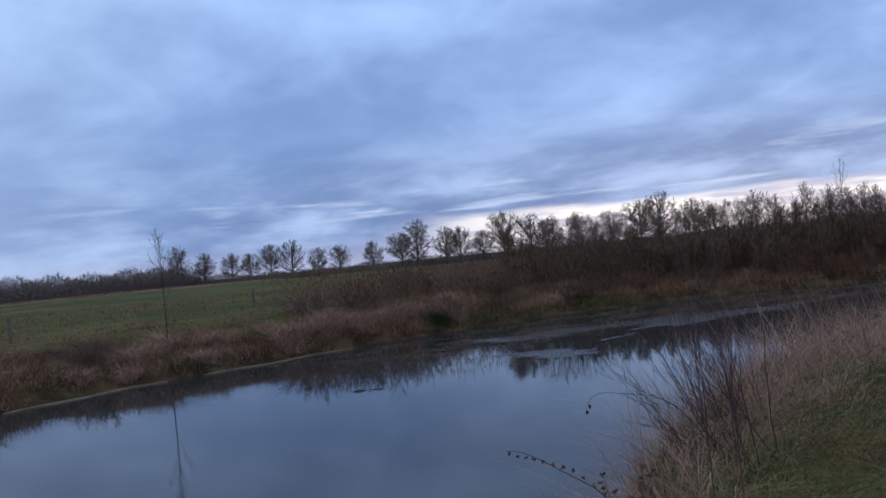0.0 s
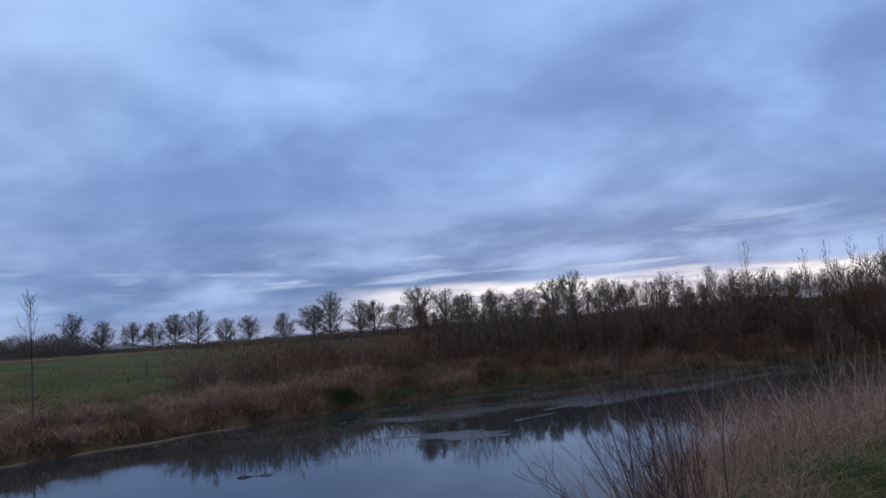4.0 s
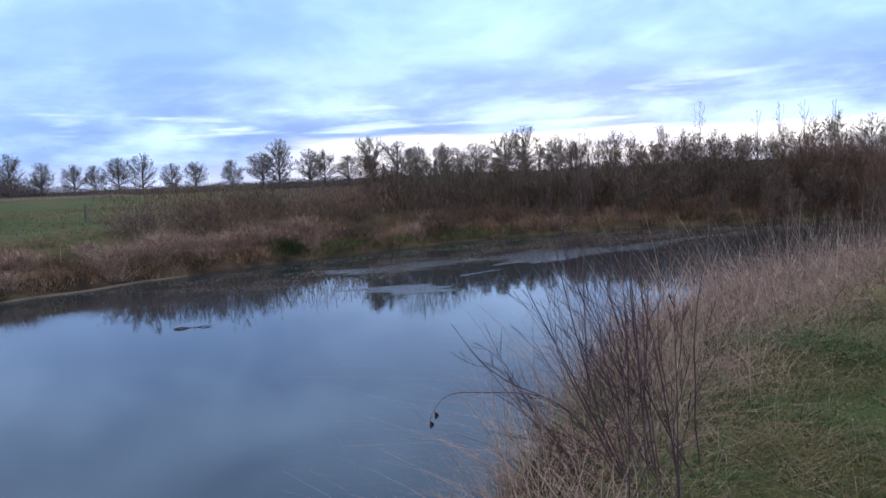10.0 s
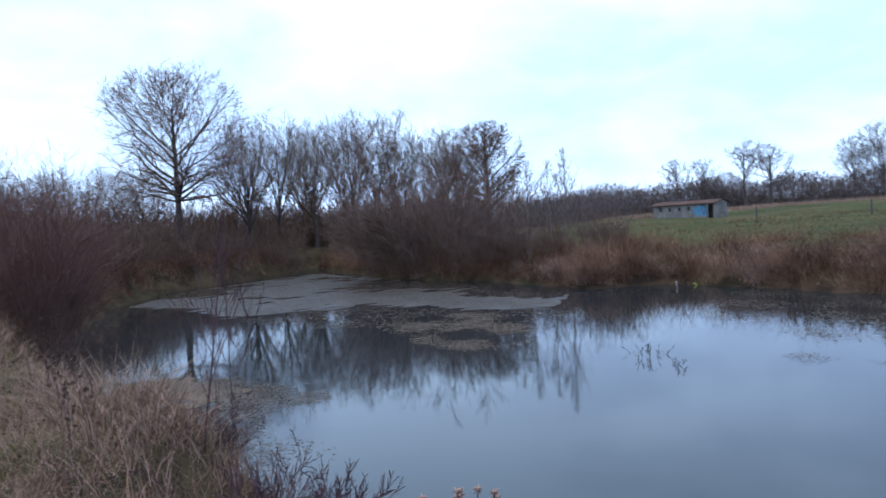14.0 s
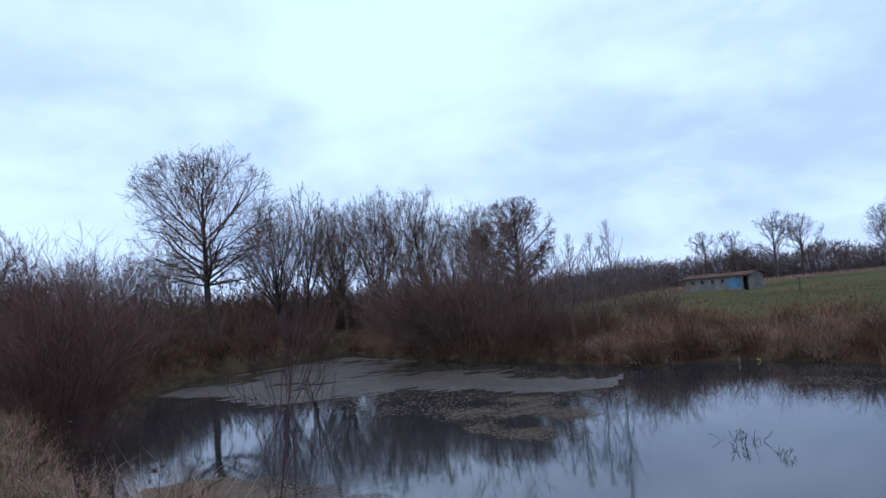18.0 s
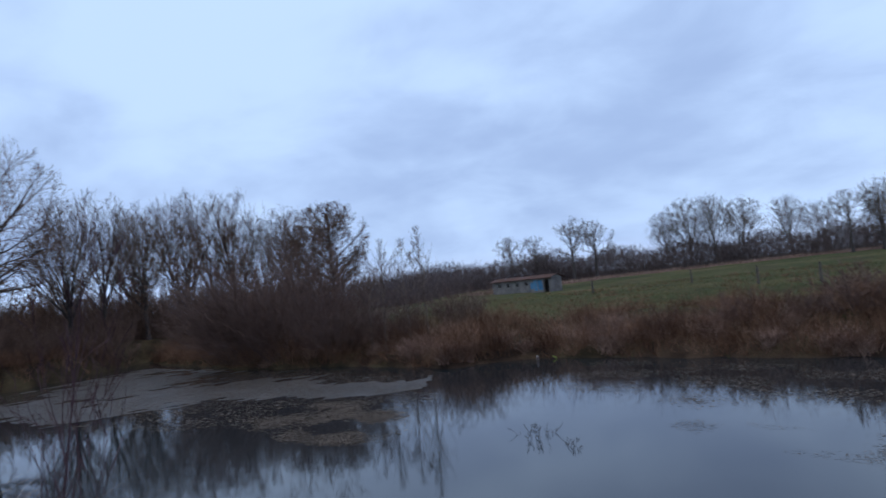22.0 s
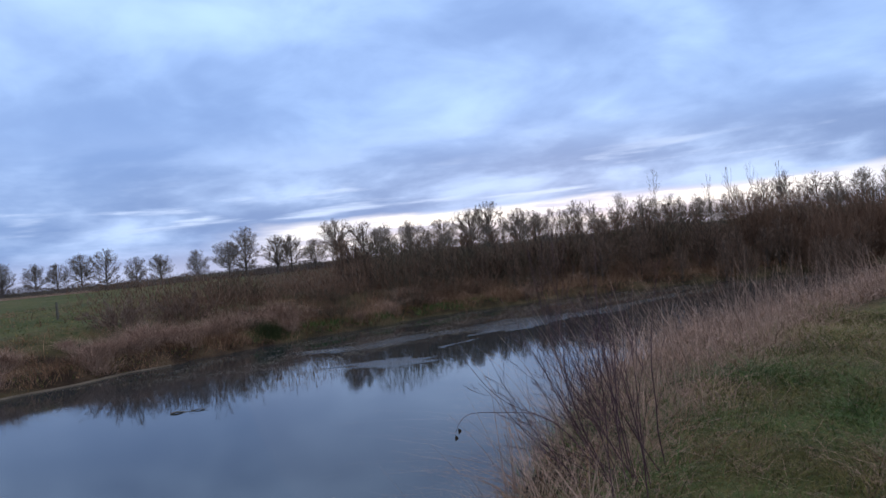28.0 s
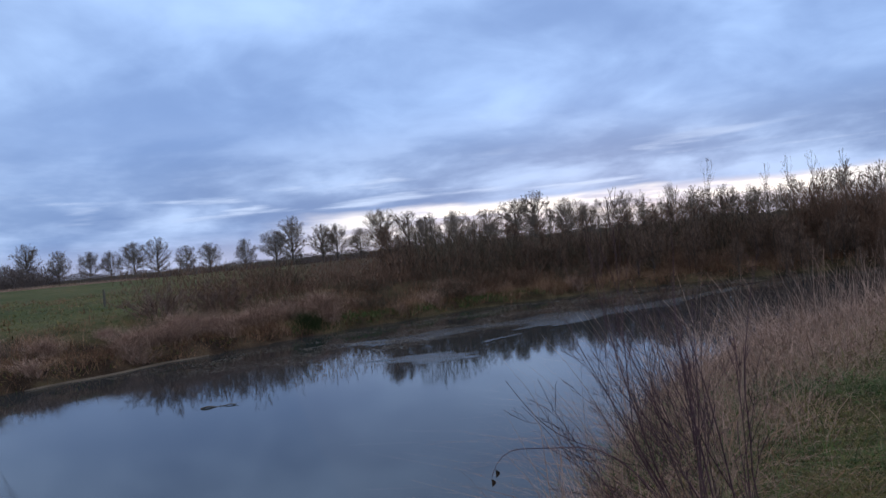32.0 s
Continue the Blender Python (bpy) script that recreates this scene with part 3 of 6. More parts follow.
# ---- ground and water ----
def build_ground():
    radii = np.concatenate([[0.02], np.geomspace(0.5, 70, 180), np.geomspace(74, 4200, 36)])
    count = 420
    a = np.arange(count) * 2 * np.pi / count
    x, y = radii[:, None] * np.cos(a)[None], radii[:, None] * np.sin(a)[None] + 1.0
    z = height(x, y)
    f, n, wet = shores(x, y)
    trail = to_line(x, y, TRAIL)
    near = n < f
    green = np.where(near, 0.15 + 0.6 * smooth(0.9, 0.2, trail) + 0.45 * smooth(5, 9, n), smooth(2.0, 7, f) + 0.35 * np.sin(0.7 * x + 0.4 * y) * np.sin(0.5 * y - 0.9 * x))
    green = np.where(near & (x < -18), 0.0, green)
    green = np.where(~near & (x > 2) & (x < 60) & (y > 25), 0.22, green)
    green = np.where((np.hypot(x, y) < 100) & (x < -28) & (y < -4), 0.2, green)
    idx = np.arange(len(radii) * count).reshape(len(radii), count)
    nxt = np.roll(idx, -1, 1)
    q = np.stack([idx[:-1], idx[1:], nxt[1:], nxt[:-1]], -1).reshape(-1, 4)
    me = mesh_of("ground", np.stack([x, y, z], -1).reshape(-1, 3), q, GROUND)
    layer = me.attributes.new("green", "FLOAT", "POINT")
    layer.data.foreach_set("value", green.ravel().astype(np.float32))
    tagged(new("ground", me), "grassy river bank, meadow and trodden footpath", "ground", kind="structure")


build_ground()


def build_water():
    xs, ys = np.linspace(-85, 70, 60), np.linspace(-45, 48, 40)
    gx, gy = np.meshgrid(xs, ys, indexing="ij")
    idx = np.arange(gx.size).reshape(gx.shape)
    q = np.stack([idx[:-1, :-1], idx[1:, :-1], idx[1:, 1:], idx[:-1, 1:]], -1).reshape(-1, 4)
    tagged(new("water", mesh_of("water", np.stack([gx, gy, 0 * gx], -1).reshape(-1, 3), q, WATER)),
           "still grey pond water mirroring the dusk sky", "water", kind="structure")


build_water()


# ---- grasses and reeds, past counting ----
def blade_paths(rng, x, y, z, tall, lean, k=4, wind=(0.0, 0.0)):
    n = len(x)
    a = rng.uniform(0, 2 * np.pi, n)
    s = np.linspace(0, 1, k)[None]
    bend = lean[:, None] * s**1.7
    P = np.empty((n, k, 3))
    P[:, :, 0] = x[:, None] + (np.cos(a)[:, None] * bend + wind[0] * s**1.5) * tall[:, None]
    P[:, :, 1] = y[:, None] + (np.sin(a)[:, None] * bend + wind[1] * s**1.5) * tall[:, None]
    P[:, :, 2] = z[:, None] - 0.04 + tall[:, None] * s * (1 - 0.35 * np.minimum(lean, 1.2)[:, None] * s)
    return P


def grass_stuff(name, label, mat, rng, x, y, tall, lean, width, k=4, wind=(0.0, 0.0)):
    z = height(x, y)
    P = blade_paths(rng, x, y, z, tall, lean, k, wind)
    v, q = ribbons(P, width, rng.uniform(0, np.pi, len(x)))
    return tagged(new(name, mesh_of(name, v, q, mat)), label, "grass", kind="stuff")


def clumped(rng, x, y, count, around):
    """Points gathered in tufts round the given ones."""
    who = rng.integers(0, len(x), count)
    return x[who] + rng.normal(0, around, count), y[who] + rng.normal(0, around, count)


def along(rng, line, count, inland, x_min=-1e9, x_max=1e9):
    """Points beside a shore, inland metres from it on the left of its run."""
    line = np.array(line, float)
    seg = np.linalg.norm(np.diff(line, axis=0), axis=1)
    u = rng.uniform(0, seg.sum(), count)
    cum = np.concatenate([[0], np.cumsum(seg)])
    i = np.clip(np.searchsorted(cum, u) - 1, 0, len(seg) - 1)
    t = ((u - cum[i]) / seg[i])[:, None]
    p = line[i] * (1 - t) + line[i + 1] * t
    d = line[i + 1] - line[i]
    nrm = np.stack([-d[:, 1], d[:, 0]], -1) / np.linalg.norm(d, axis=1)[:, None]
    p = p + nrm * inland[:, None]
    ok = (p[:, 0] > x_min) & (p[:, 0] < x_max)
    return p[ok, 0], p[ok, 1]


def near_bank_grass():
    rng = np.random.default_rng(11)

    def scatter(count, reach, power):
        r, a = 0.8 + reach * rng.uniform(0, 1, count) ** power, np.radians(rng.uniform(-110, 250, count))
        x, y = r * np.cos(a) + 0.3, r * np.sin(a) + 0.9
        f, n, wet = shores(x, y)
        return x, y, f, n, wet, to_line(x, y, TRAIL)

    x, y, f, n, wet, tr = scatter(20000, 24, 1.5)
    ok = (~wet) & (n < f) & (tr > 0.8 + 0.3 * np.sin(x * 1.7 + y)) & (np.hypot(x - 0.2, y - 0.9) > 1.0)
    x, y = x[ok], y[ok]
    bx, by = clumped(rng, x, y, 150000, 0.10)
    f, n, wet = shores(bx, by)
    ok = (~wet) & (to_line(bx, by, TRAIL) > 0.55)
    bx, by, n = bx[ok], by[ok], n[ok]
    d = np.hypot(bx, by - 1)
    patch = 0.78 + 0.22 * np.sin(1.3 * bx + 0.9 * by) * np.sin(0.7 * bx - 1.6 * by) + 0.28 * np.sin(4.7 * bx + 3.1 * by) * np.sin(3.3 * bx - 5.2 * by)
    tall = rng.uniform(0.34, 0.95, len(bx)) * patch * (0.55 + 0.45 * smooth(1.0, 2.6, d)) * (0.75 + 0.25 * smooth(-0.1, 0.8, n)) * (0.4 + 0.6 * smooth(0.5, 1.5, to_line(bx, by, TRAIL)))
    tall = tall * np.where((bx < -0.9) & (by > -1.9), 0.30 + 0.70 * smooth(0.9, 2.2, n), 1.0)
    grass_stuff("dry_bank_grass", "tall bleached dry grass on the near bank", DRY, rng, bx, by, tall, rng.uniform(0.2, 2.5, len(bx)),
                rng.uniform(0.002, 0.0048, len(bx)) * (1 + d * 0.11), 4, (0.06, -0.05))
    # dead leaves and stems matted low down
    lx, ly = clumped(rng, x, y, 32000, 0.15)
    f, n, wet = shores(lx, ly)
    ok = (~wet) & (to_line(lx, ly, TRAIL) > 0.4)
    lx, ly = lx[ok], ly[ok]
    grass_stuff("grass_thatch", "matted dead grass under the bank grass", REED, rng, lx, ly, rng.uniform(0.2, 0.5, len(lx)), rng.uniform(0.6, 1.6, len(lx)),
                rng.uniform(0.004, 0.009, len(lx)) * (1 + 0.1 * np.hypot(lx, ly)), 3)
    # seed stalks standing above the rest
    off = np.hypot(x, y - 1) > 2.6
    sx, sy = clumped(rng, x[off], y[off], 3400, 0.2)
    f, n, wet = shores(sx, sy)
    ok = (~wet) & (to_line(sx, sy, TRAIL) > 0.7)
    sx, sy = sx[ok], sy[ok]
    grass_stuff("grass_stalks", "thin pale seed stalks above the bank grass", DRY, rng, sx, sy, rng.uniform(0.6, 1.1, len(sx)),
                rng.uniform(0.1, 0.5, len(sx)), np.full(len(sx), 0.006), 5, (0.15, -0.08))
    # a rank belt between the footpath and the water, with long wisps bowed over the pond
    line = [(1.6, 4.4), (2.6, 6.0), (4.0, 7.6), (6.0, 9.4), (9.0, 11.4), (14.0, 14.0)]
    for name, label, count, lo, hi, wide, bend in (("rank_grass", "rank pinkish straw between footpath and water", 8000, 0.25, 0.75, 0.0036, 2.8),
                                                   ("long_wisps", "long pale grass wisps bowed over the bank", 700, 0.9, 1.35, 0.005, 0.5)):
        wx, wy = along(rng, line, count, rng.uniform(-0.5, 1.3, count))
        f, n, wet = shores(wx, wy)
        ok = (~wet) & (to_line(wx, wy, TRAIL) > 0.75) & (np.sin(2.1 * wx + 1.3 * wy) * np.sin(1.7 * wy - 0.9 * wx) > -0.55)
        wx, wy = wx[ok], wy[ok]
        grass_stuff(name, label, DRY, rng, wx, wy, rng.uniform(lo, hi, len(wx)) * (0.75 + 0.25 * smooth(0.7, 1.6, to_line(wx, wy, TRAIL))), rng.uniform(0.15, bend, len(wx)),
                    wide * (0.7 + 0.6 * rng.uniform(0, 1, len(wx))) * (1 + 0.05 * np.hypot(wx, wy)), 6, (-0.18, 0.04))
    # green grass of the trail
    line = [TRAIL[k] for k in range(0, 8)]
    gx, gy = along(rng, line, 130000, rng.normal(0, 0.62, 130000))
    f, n, wet = shores(gx, gy)
    ok = (~wet) & (n > 0.6) & (np.hypot(gx, gy) < 20)
    gx, gy = gx[ok], gy[ok]
    tr = to_line(gx, gy, TRAIL)
    d = np.hypot(gx, gy)
    tuft = 0.75 + 0.5 * np.sin(3.1 * gx + 1.3 * gy) * np.sin(2.2 * gy - 1.9 * gx)
    dead = rng.uniform(0, 1, len(gx)) < 0.12 + 0.45 * smooth(0.25, 1.0, tr) + 0.2 * np.sin(2.3 * gx - 1.7 * gy) * np.sin(1.6 * gx + 2.9 * gy)
    for name, label, mat, sel in (("trail_grass", "short green grass of the trodden footpath", GREEN, ~dead), ("trail_thatch", "dead straw among the footpath grass", DRY, dead)):
        m = int(sel.sum())
        grass_stuff(name, label, mat, rng, gx[sel], gy[sel], rng.uniform(0.06, 0.24, m) * (tuft * (0.7 + 1.1 * smooth(0.1, 0.9, tr)))[sel], rng.uniform(0.3, 1.5, m),
                    rng.uniform(0.0025, 0.006, m) * (1 + 0.14 * d[sel]), 3)


near_bank_grass()


def trail_tussocks():
    """Ragged tufts, green at heart and bleached at the tips, beside and in the footpath."""
    rng = np.random.default_rng(37)
    line = [TRAIL[k] for k in range(0, 8)]
    cx, cy = along(rng, line, 620, rng.normal(0, 0.6, 620))
    f, n, wet = shores(cx, cy)
    ok = (~wet) & (n > 0.5) & (np.hypot(cx, cy) < 20) & (np.hypot(cx - 0.3, cy - 1.2) > 0.7)
    cx, cy = cx[ok], cy[ok]
    for name, label, mat, count, lo, hi in (("trail_tussocks", "ragged green tussocks beside the footpath", GREEN, 34000, 0.12, 0.36),
                                            ("bleached_tussocks", "curling bleached tussocks beside the footpath", DRY, 11000, 0.12, 0.30)):
        bx, by = clumped(rng, cx, cy, count, 0.10)
        f, n, wet = shores(bx, by)
        bx, by = bx[~wet], by[~wet]
        grass_stuff(name, label, mat, rng, bx, by, rng.uniform(lo, hi, len(bx)), rng.uniform(0.6, 2.6, len(bx)), rng.uniform(0.002, 0.004, len(bx)) * (1 + 0.12 * np.hypot(bx, by)), 4)


    # fresh green patches where the path comes down to the water
    gx, gy = rng.uniform(1.5, 5.2, 150), rng.uniform(4.4, 8.0, 150)
    f, n, wet = shores(gx, gy)
    ok = (~wet) & (n > 0.45) & (np.sin(2.3 * gx + 0.7 * gy) * np.sin(1.9 * gy - 0.8 * gx + 1.0) > -0.35)
    bx, by = clumped(rng, gx[ok], gy[ok], 8500, 0.11)
    f, n, wet = shores(bx, by)
    bx, by = bx[~wet], by[~wet]
    grass_stuff("lush_grass", "fresh green grass tufts by the bank shrub", LUSH, rng, bx, by, rng.uniform(0.14, 0.36, len(bx)), rng.uniform(0.5, 2.4, len(bx)), rng.uniform(0.005, 0.010, len(bx)), 4)


trail_tussocks()


def far_bank_reeds():
    rng = np.random.default_rng(23)
    x, y = along(rng, FAR_SHORE, 3000, rng.uniform(0.05, 5.0, 3000) ** 1.15, -62, 50)
    lump = np.sin(0.8 * x + 0.5 * y) + np.sin(1.7 * y - 0.6 * x + 2)
    open_slope = smooth(-15, -11, x) * smooth(5, 1, x)
    keep = rng.uniform(-2.2, 2.0, len(x)) < lump + 0.3 - 1.4 * open_slope
    x, y = x[keep], y[keep]
    f, n, wet = shores(x, y)
    x, y = x[~wet], y[~wet]
    bx, by = clumped(rng, x, y, 80000, 0.28)
    f, n, wet = shores(bx, by)
    bx, by, f = bx[~wet], by[~wet], f[~wet]
    lump = 0.7 + 0.3 * np.sin(0.8 * bx + 0.5 * by) * np.sin(1.3 * by - 0.4 * bx)
    tall = rng.uniform(0.3, 1.15, len(bx)) * (1 + 0.75 * smooth(-15, -21, bx)) * (lump + 0.25 * np.sin(2.1 * bx - 1.4 * by)) * (1 - 0.5 * smooth(3.0, 5.5, f)) * (1 - 0.35 * smooth(-15, -11, bx) * smooth(5, 1, bx))
    grass_stuff("bank_reeds", "rust-brown dead reeds and herbs along the far shore", REED, rng, bx, by, tall, rng.uniform(0.15, 1.3, len(bx)),
                rng.uniform(0.010, 0.024, len(bx)), 4)
    # mounds of bleached grass drooping to all sides, in loose rows
    cx, cy = along(rng, FAR_SHORE, 230, rng.uniform(0.25, 3.2, 230), -40, 46)
    ok = (cx < 2) | (rng.uniform(0, 1, len(cx)) < 0.35)
    cx, cy = cx[ok], cy[ok]
    ex, ey = along(rng, [(-5.2, 27.2), (-1.5, 30.0), (2.2, 32.2)], 26, rng.uniform(0.0, 1.3, 26))
    cx, cy = np.concatenate([cx, ex]), np.concatenate([cy, ey])
    f, n, wet = shores(cx, cy)
    cx, cy = cx[~wet], cy[~wet]
    size = rng.uniform(0.55, 1.15, len(cx)) * np.where(np.arange(len(cx)) >= len(cx) - 26, 1.25, 1.0)
    who = rng.integers(0, len(cx), 40000)
    tx, ty = cx[who] + rng.normal(0, 0.2, len(who)) * size[who], cy[who] + rng.normal(0, 0.2, len(who)) * size[who]
    f, n, wet = shores(tx, ty)
    tx, ty, who = tx[~wet], ty[~wet], who[~wet]
    grass_stuff("pale_tussocks", "bleached tussocks drooping on the far bank", DRY, rng, tx, ty, rng.uniform(0.45, 0.95, len(tx)) * size[who], rng.uniform(0.4, 2.0, len(tx)),
                rng.uniform(0.010, 0.022, len(tx)), 5)
    # green verge at the water
    gx, gy = along(rng, FAR_SHORE, 26000, rng.uniform(-0.1, 3.2, 26000) ** 1.0, -62, 55)
    ok = (rng.uniform(0, 1, len(gx)) < 0.35) | ((gx > -15) & (gx < 8))
    gx, gy = gx[ok], gy[ok]
    f, n, wet = shores(gx, gy)
    gx, gy = gx[~wet], gy[~wet]
    grass_stuff("verge_grass", "green grass at the foot of the far bank", GREEN, rng, gx, gy, rng.uniform(0.06, 0.2, len(gx)), rng.uniform(0.3, 1.3, len(gx)),
                rng.uniform(0.02, 0.04, len(gx)), 3)
    gx, gy = along(rng, [(0.2, 29.9), (3.7, 31.7), (7.6, 33.6), (12, 34.4)], 6000, rng.uniform(-0.1, 1.5, 6000))
    ok = np.sin(1.1 * gx + 0.3 * gy) > -0.75
    gx, gy = gx[ok], gy[ok]
    f, n, wet = shores(gx, gy)
    gx, gy = gx[~wet], gy[~wet]
    grass_stuff("lush_verge", "fresh green grass on the low shelf at the far waterline", LUSH, rng, gx, gy, rng.uniform(0.08, 0.26, len(gx)), rng.uniform(0.3, 1.3, len(gx)),
                rng.uniform(0.018, 0.034, len(gx)), 3)
    hx, hy = along(rng, FAR_SHORE, 30000, rng.uniform(-0.15, 2.2, 30000), -62, 55)
    f, n, wet = shores(hx, hy)
    hx, hy = hx[~wet], hy[~wet]
    grass_stuff("bank_thatch", "matted dead herbs at the foot of the far bank", REED, rng, hx, hy, rng.uniform(0.15, 0.5, len(hx)), rng.uniform(0.3, 1.5, len(hx)),
                rng.uniform(0.012, 0.028, len(hx)), 3)
    # meadow tufts
    mx, my = rng.uniform(-80, 0, 40000), rng.uniform(4, 80, 40000)
    f, n, wet = shores(mx, my)
    ok = (~wet) & (f < n) & (f > 3.5)
    mx, my = mx[ok], my[ok]
    grass_stuff("meadow_grass", "grazed green meadow grass with dead tufts", GREEN, rng, mx, my, rng.uniform(0.06, 0.22, len(mx)), rng.uniform(0.3, 1.2, len(mx)),
                rng.uniform(0.03, 0.07, len(mx)), 3)
    # a rough strip of dead grass where the meadow meets the woods
    ux, uy = along(rng, [(-40, 205), (-100, 128), (-128, 95), (-138, 62), (-135, 25), (-112, 0)], 26000, rng.uniform(0, 9, 26000))
    grass_stuff("rough_grass", "rough pale grass along the foot of the woods", DRY, rng, ux, uy, rng.uniform(0.3, 0.9, len(ux)), rng.uniform(0.2, 1.0, len(ux)),
                rng.uniform(0.03, 0.07, len(ux)), 3)
    mx, my = clumped(rng, mx[::50], my[::50], 12000, 0.3)
    grass_stuff("meadow_weeds", "brown dead weeds standing in the meadow", REED, rng, mx, my, rng.uniform(0.15, 0.5, len(mx)), rng.uniform(0.2, 0.9, len(mx)),
                rng.uniform(0.02, 0.04, len(mx)), 3)


far_bank_reeds()


def left_bank_grass():
    rng = np.random.default_rng(29)
    x, y = along(rng, NEAR_SHORE, 7500, 0.2 + 5.0 * rng.uniform(0, 1, 7500) ** 1.3, -50, -4)
    f, n, wet = shores(x, y)
    x, y = x[~wet], y[~wet]
    bx, by = clumped(rng, x, y, 52000, 0.2)
    f, n, wet = shores(bx, by)
    ok = (~wet) & (to_line(bx, by, TRAIL) > 0.6)
    bx, by = bx[ok], by[ok]
    d = np.hypot(bx, by)
    pale = rng.uniform(0, 1, len(bx)) < smooth(26, 8, d) * 0.75
    fresh = pale & (rng.uniform(0, 1, len(bx)) < 0.35)
    pale &= ~fresh
    for name, label, mat, sel in (("dry_bank_grass", "bleached tall grass along the bank", DRY, pale), ("bank_grass", "olive green grass among the straw of the bank", GREEN, fresh), ("bank_reeds", "dark brown dead herbs along the shaded bank", REED, ~pale & ~fresh)):
        m = int(sel.sum())
        grass_stuff(name, label, mat, rng, bx[sel], by[sel], rng.uniform(0.3, 0.95, m) * (0.45 + 0.55 * smooth(0.2, 1.6, shores(bx[sel], by[sel])[1])) * (0.45 + 0.55 * smooth(0.5, 2.0, to_line(bx[sel], by[sel], TRAIL))), rng.uniform(0.2, 1.3, m), rng.uniform(0.005, 0.010, m) * (1 + 0.06 * d[sel]), 3)


left_bank_grass()


# ---- floating litter on the pond ----
def litter(name, label, seed, ring, flakes, size, edge=0.6, mat=None, torn=False):
    """A raft of floating plant litter: many small flat flakes, gathered in streaks, within a ring of corners."""
    rng = np.random.default_rng(seed)
    ring = np.array(ring, float)
    lo, hi = ring.min(0), ring.max(0)
    x, y = rng.uniform(lo[0], hi[0], flakes), rng.uniform(lo[1], hi[1], flakes)
    odd = np.zeros(flakes, bool)
    for (ax, ay), (bx, by) in zip(ring, np.roll(ring, -1, 0)):
        odd ^= ((ay > y) != (by > y)) & (x < (bx - ax) * (y - ay) / (by - ay if by != ay else 1e-9) + ax)
    inner = to_line(x, y, [tuple(p) for p in ring] + [tuple(ring[0])])
    along_x, along_y = x * 0.82 + y * 0.57, y * 0.82 - x * 0.57
    swirl = 1.1 * np.sin(0.35 * along_x + 2.6 * along_y + 0.8 * np.sin(0.6 * along_x)) + 0.6 * np.sin(0.9 * x + 1.7 * y) + np.sin(2.3 * x - 0.8 * y + 1.0) + 0.7 * np.sin(4.1 * y + 1.3 * x)
    keep = odd & (rng.uniform(0, 1, flakes) < smooth(0, edge, inner + 0.3 * swirl)) & (swirl + rng.normal(0, 0.5, flakes) > (-0.1 if torn else -1.6)) & in_pond(x, y)
    x, y = x[keep], y[keep]
    n = len(x)
    a, s = rng.uniform(0, np.pi, n), size * rng.uniform(0.4, 1.4, n)
    u = np.stack([np.cos(a), np.sin(a)], -1) * s[:, None]
    w = np.stack([-np.sin(a), np.cos(a)], -1) * (s * rng.uniform(0.25, 0.7, n))[:, None]
    z = rng.uniform(0.004, 0.010, n)
    c = np.stack([x, y], -1)
    corners = np.stack([c - u - w * 0.5, c + u * 0.3 - w, c + u + w * 0.4, c - u * 0.2 + w], 1)
    v = np.concatenate([corners, np.repeat(z[:, None], 4, 1)[:, :, None] + rng.uniform(-0.003, 0.003, (n, 4, 1))], 2)
    ob = new(name, mesh_of(name, v.reshape(-1, 3), np.arange(n * 4).reshape(-1, 4), mat or MATSTUFF))
    return tagged(ob, label, "floating litter", kind="stuff")


def scum(name, label, ring, cell, level, mat, seed, long=1.0, rim=2.6, core=2.2, z=0.004):
    """A thin skin of scum on the water, torn into streaks."""
    ring = np.array(ring, float)
    lo, hi = ring.min(0), ring.max(0)
    xs, ys = np.arange(lo[0], hi[0], cell), np.arange(lo[1], hi[1], cell)
    gx, gy = np.meshgrid(xs, ys, indexing="ij")
    cx, cy = gx[:-1, :-1] + cell / 2, gy[:-1, :-1] + cell / 2
    odd = np.zeros(cx.shape, bool)
    for (ax, ay), (bx, by) in zip(ring, np.roll(ring, -1, 0)):
        odd ^= ((ay > cy) != (by > cy)) & (cx < (bx - ax) * (cy - ay) / (by - ay if by != ay else 1e-9) + ax)
    inner = to_line(cx, cy, [tuple(p) for p in ring] + [tuple(ring[0])])
    wave = np.zeros(cx.shape)
    rg = np.random.default_rng(seed)
    for k in range(9):
        a, w = rg.uniform(0, np.pi), 0.5 * 1.45**k
        wave += np.sin(w * (cx / long * np.cos(a) + cy * np.sin(a)) + rg.uniform(0, 6)) / (1 + 0.35 * k)
    keep = odd & in_pond(cx, cy) & (wave > level - core * smooth(0.08 * rim, rim, inner))
    idx = np.arange(gx.size).reshape(gx.shape)
    q = np.stack([idx[:-1, :-1], idx[1:, :-1], idx[1:, 1:], idx[:-1, 1:]], -1)[keep]
    used, inv = np.unique(q, return_inverse=True)
    jig = np.random.default_rng(seed + 1).uniform(-0.35, 0.35, (2, gx.size)) * cell
    v = np.stack([gx.ravel() + jig[0], gy.ravel() + jig[1], np.full(gx.size, z)], -1)[used]
    tagged(new(name, mesh_of(name, v, inv.reshape(-1, 4), mat)), label, "scum", kind="stuff")


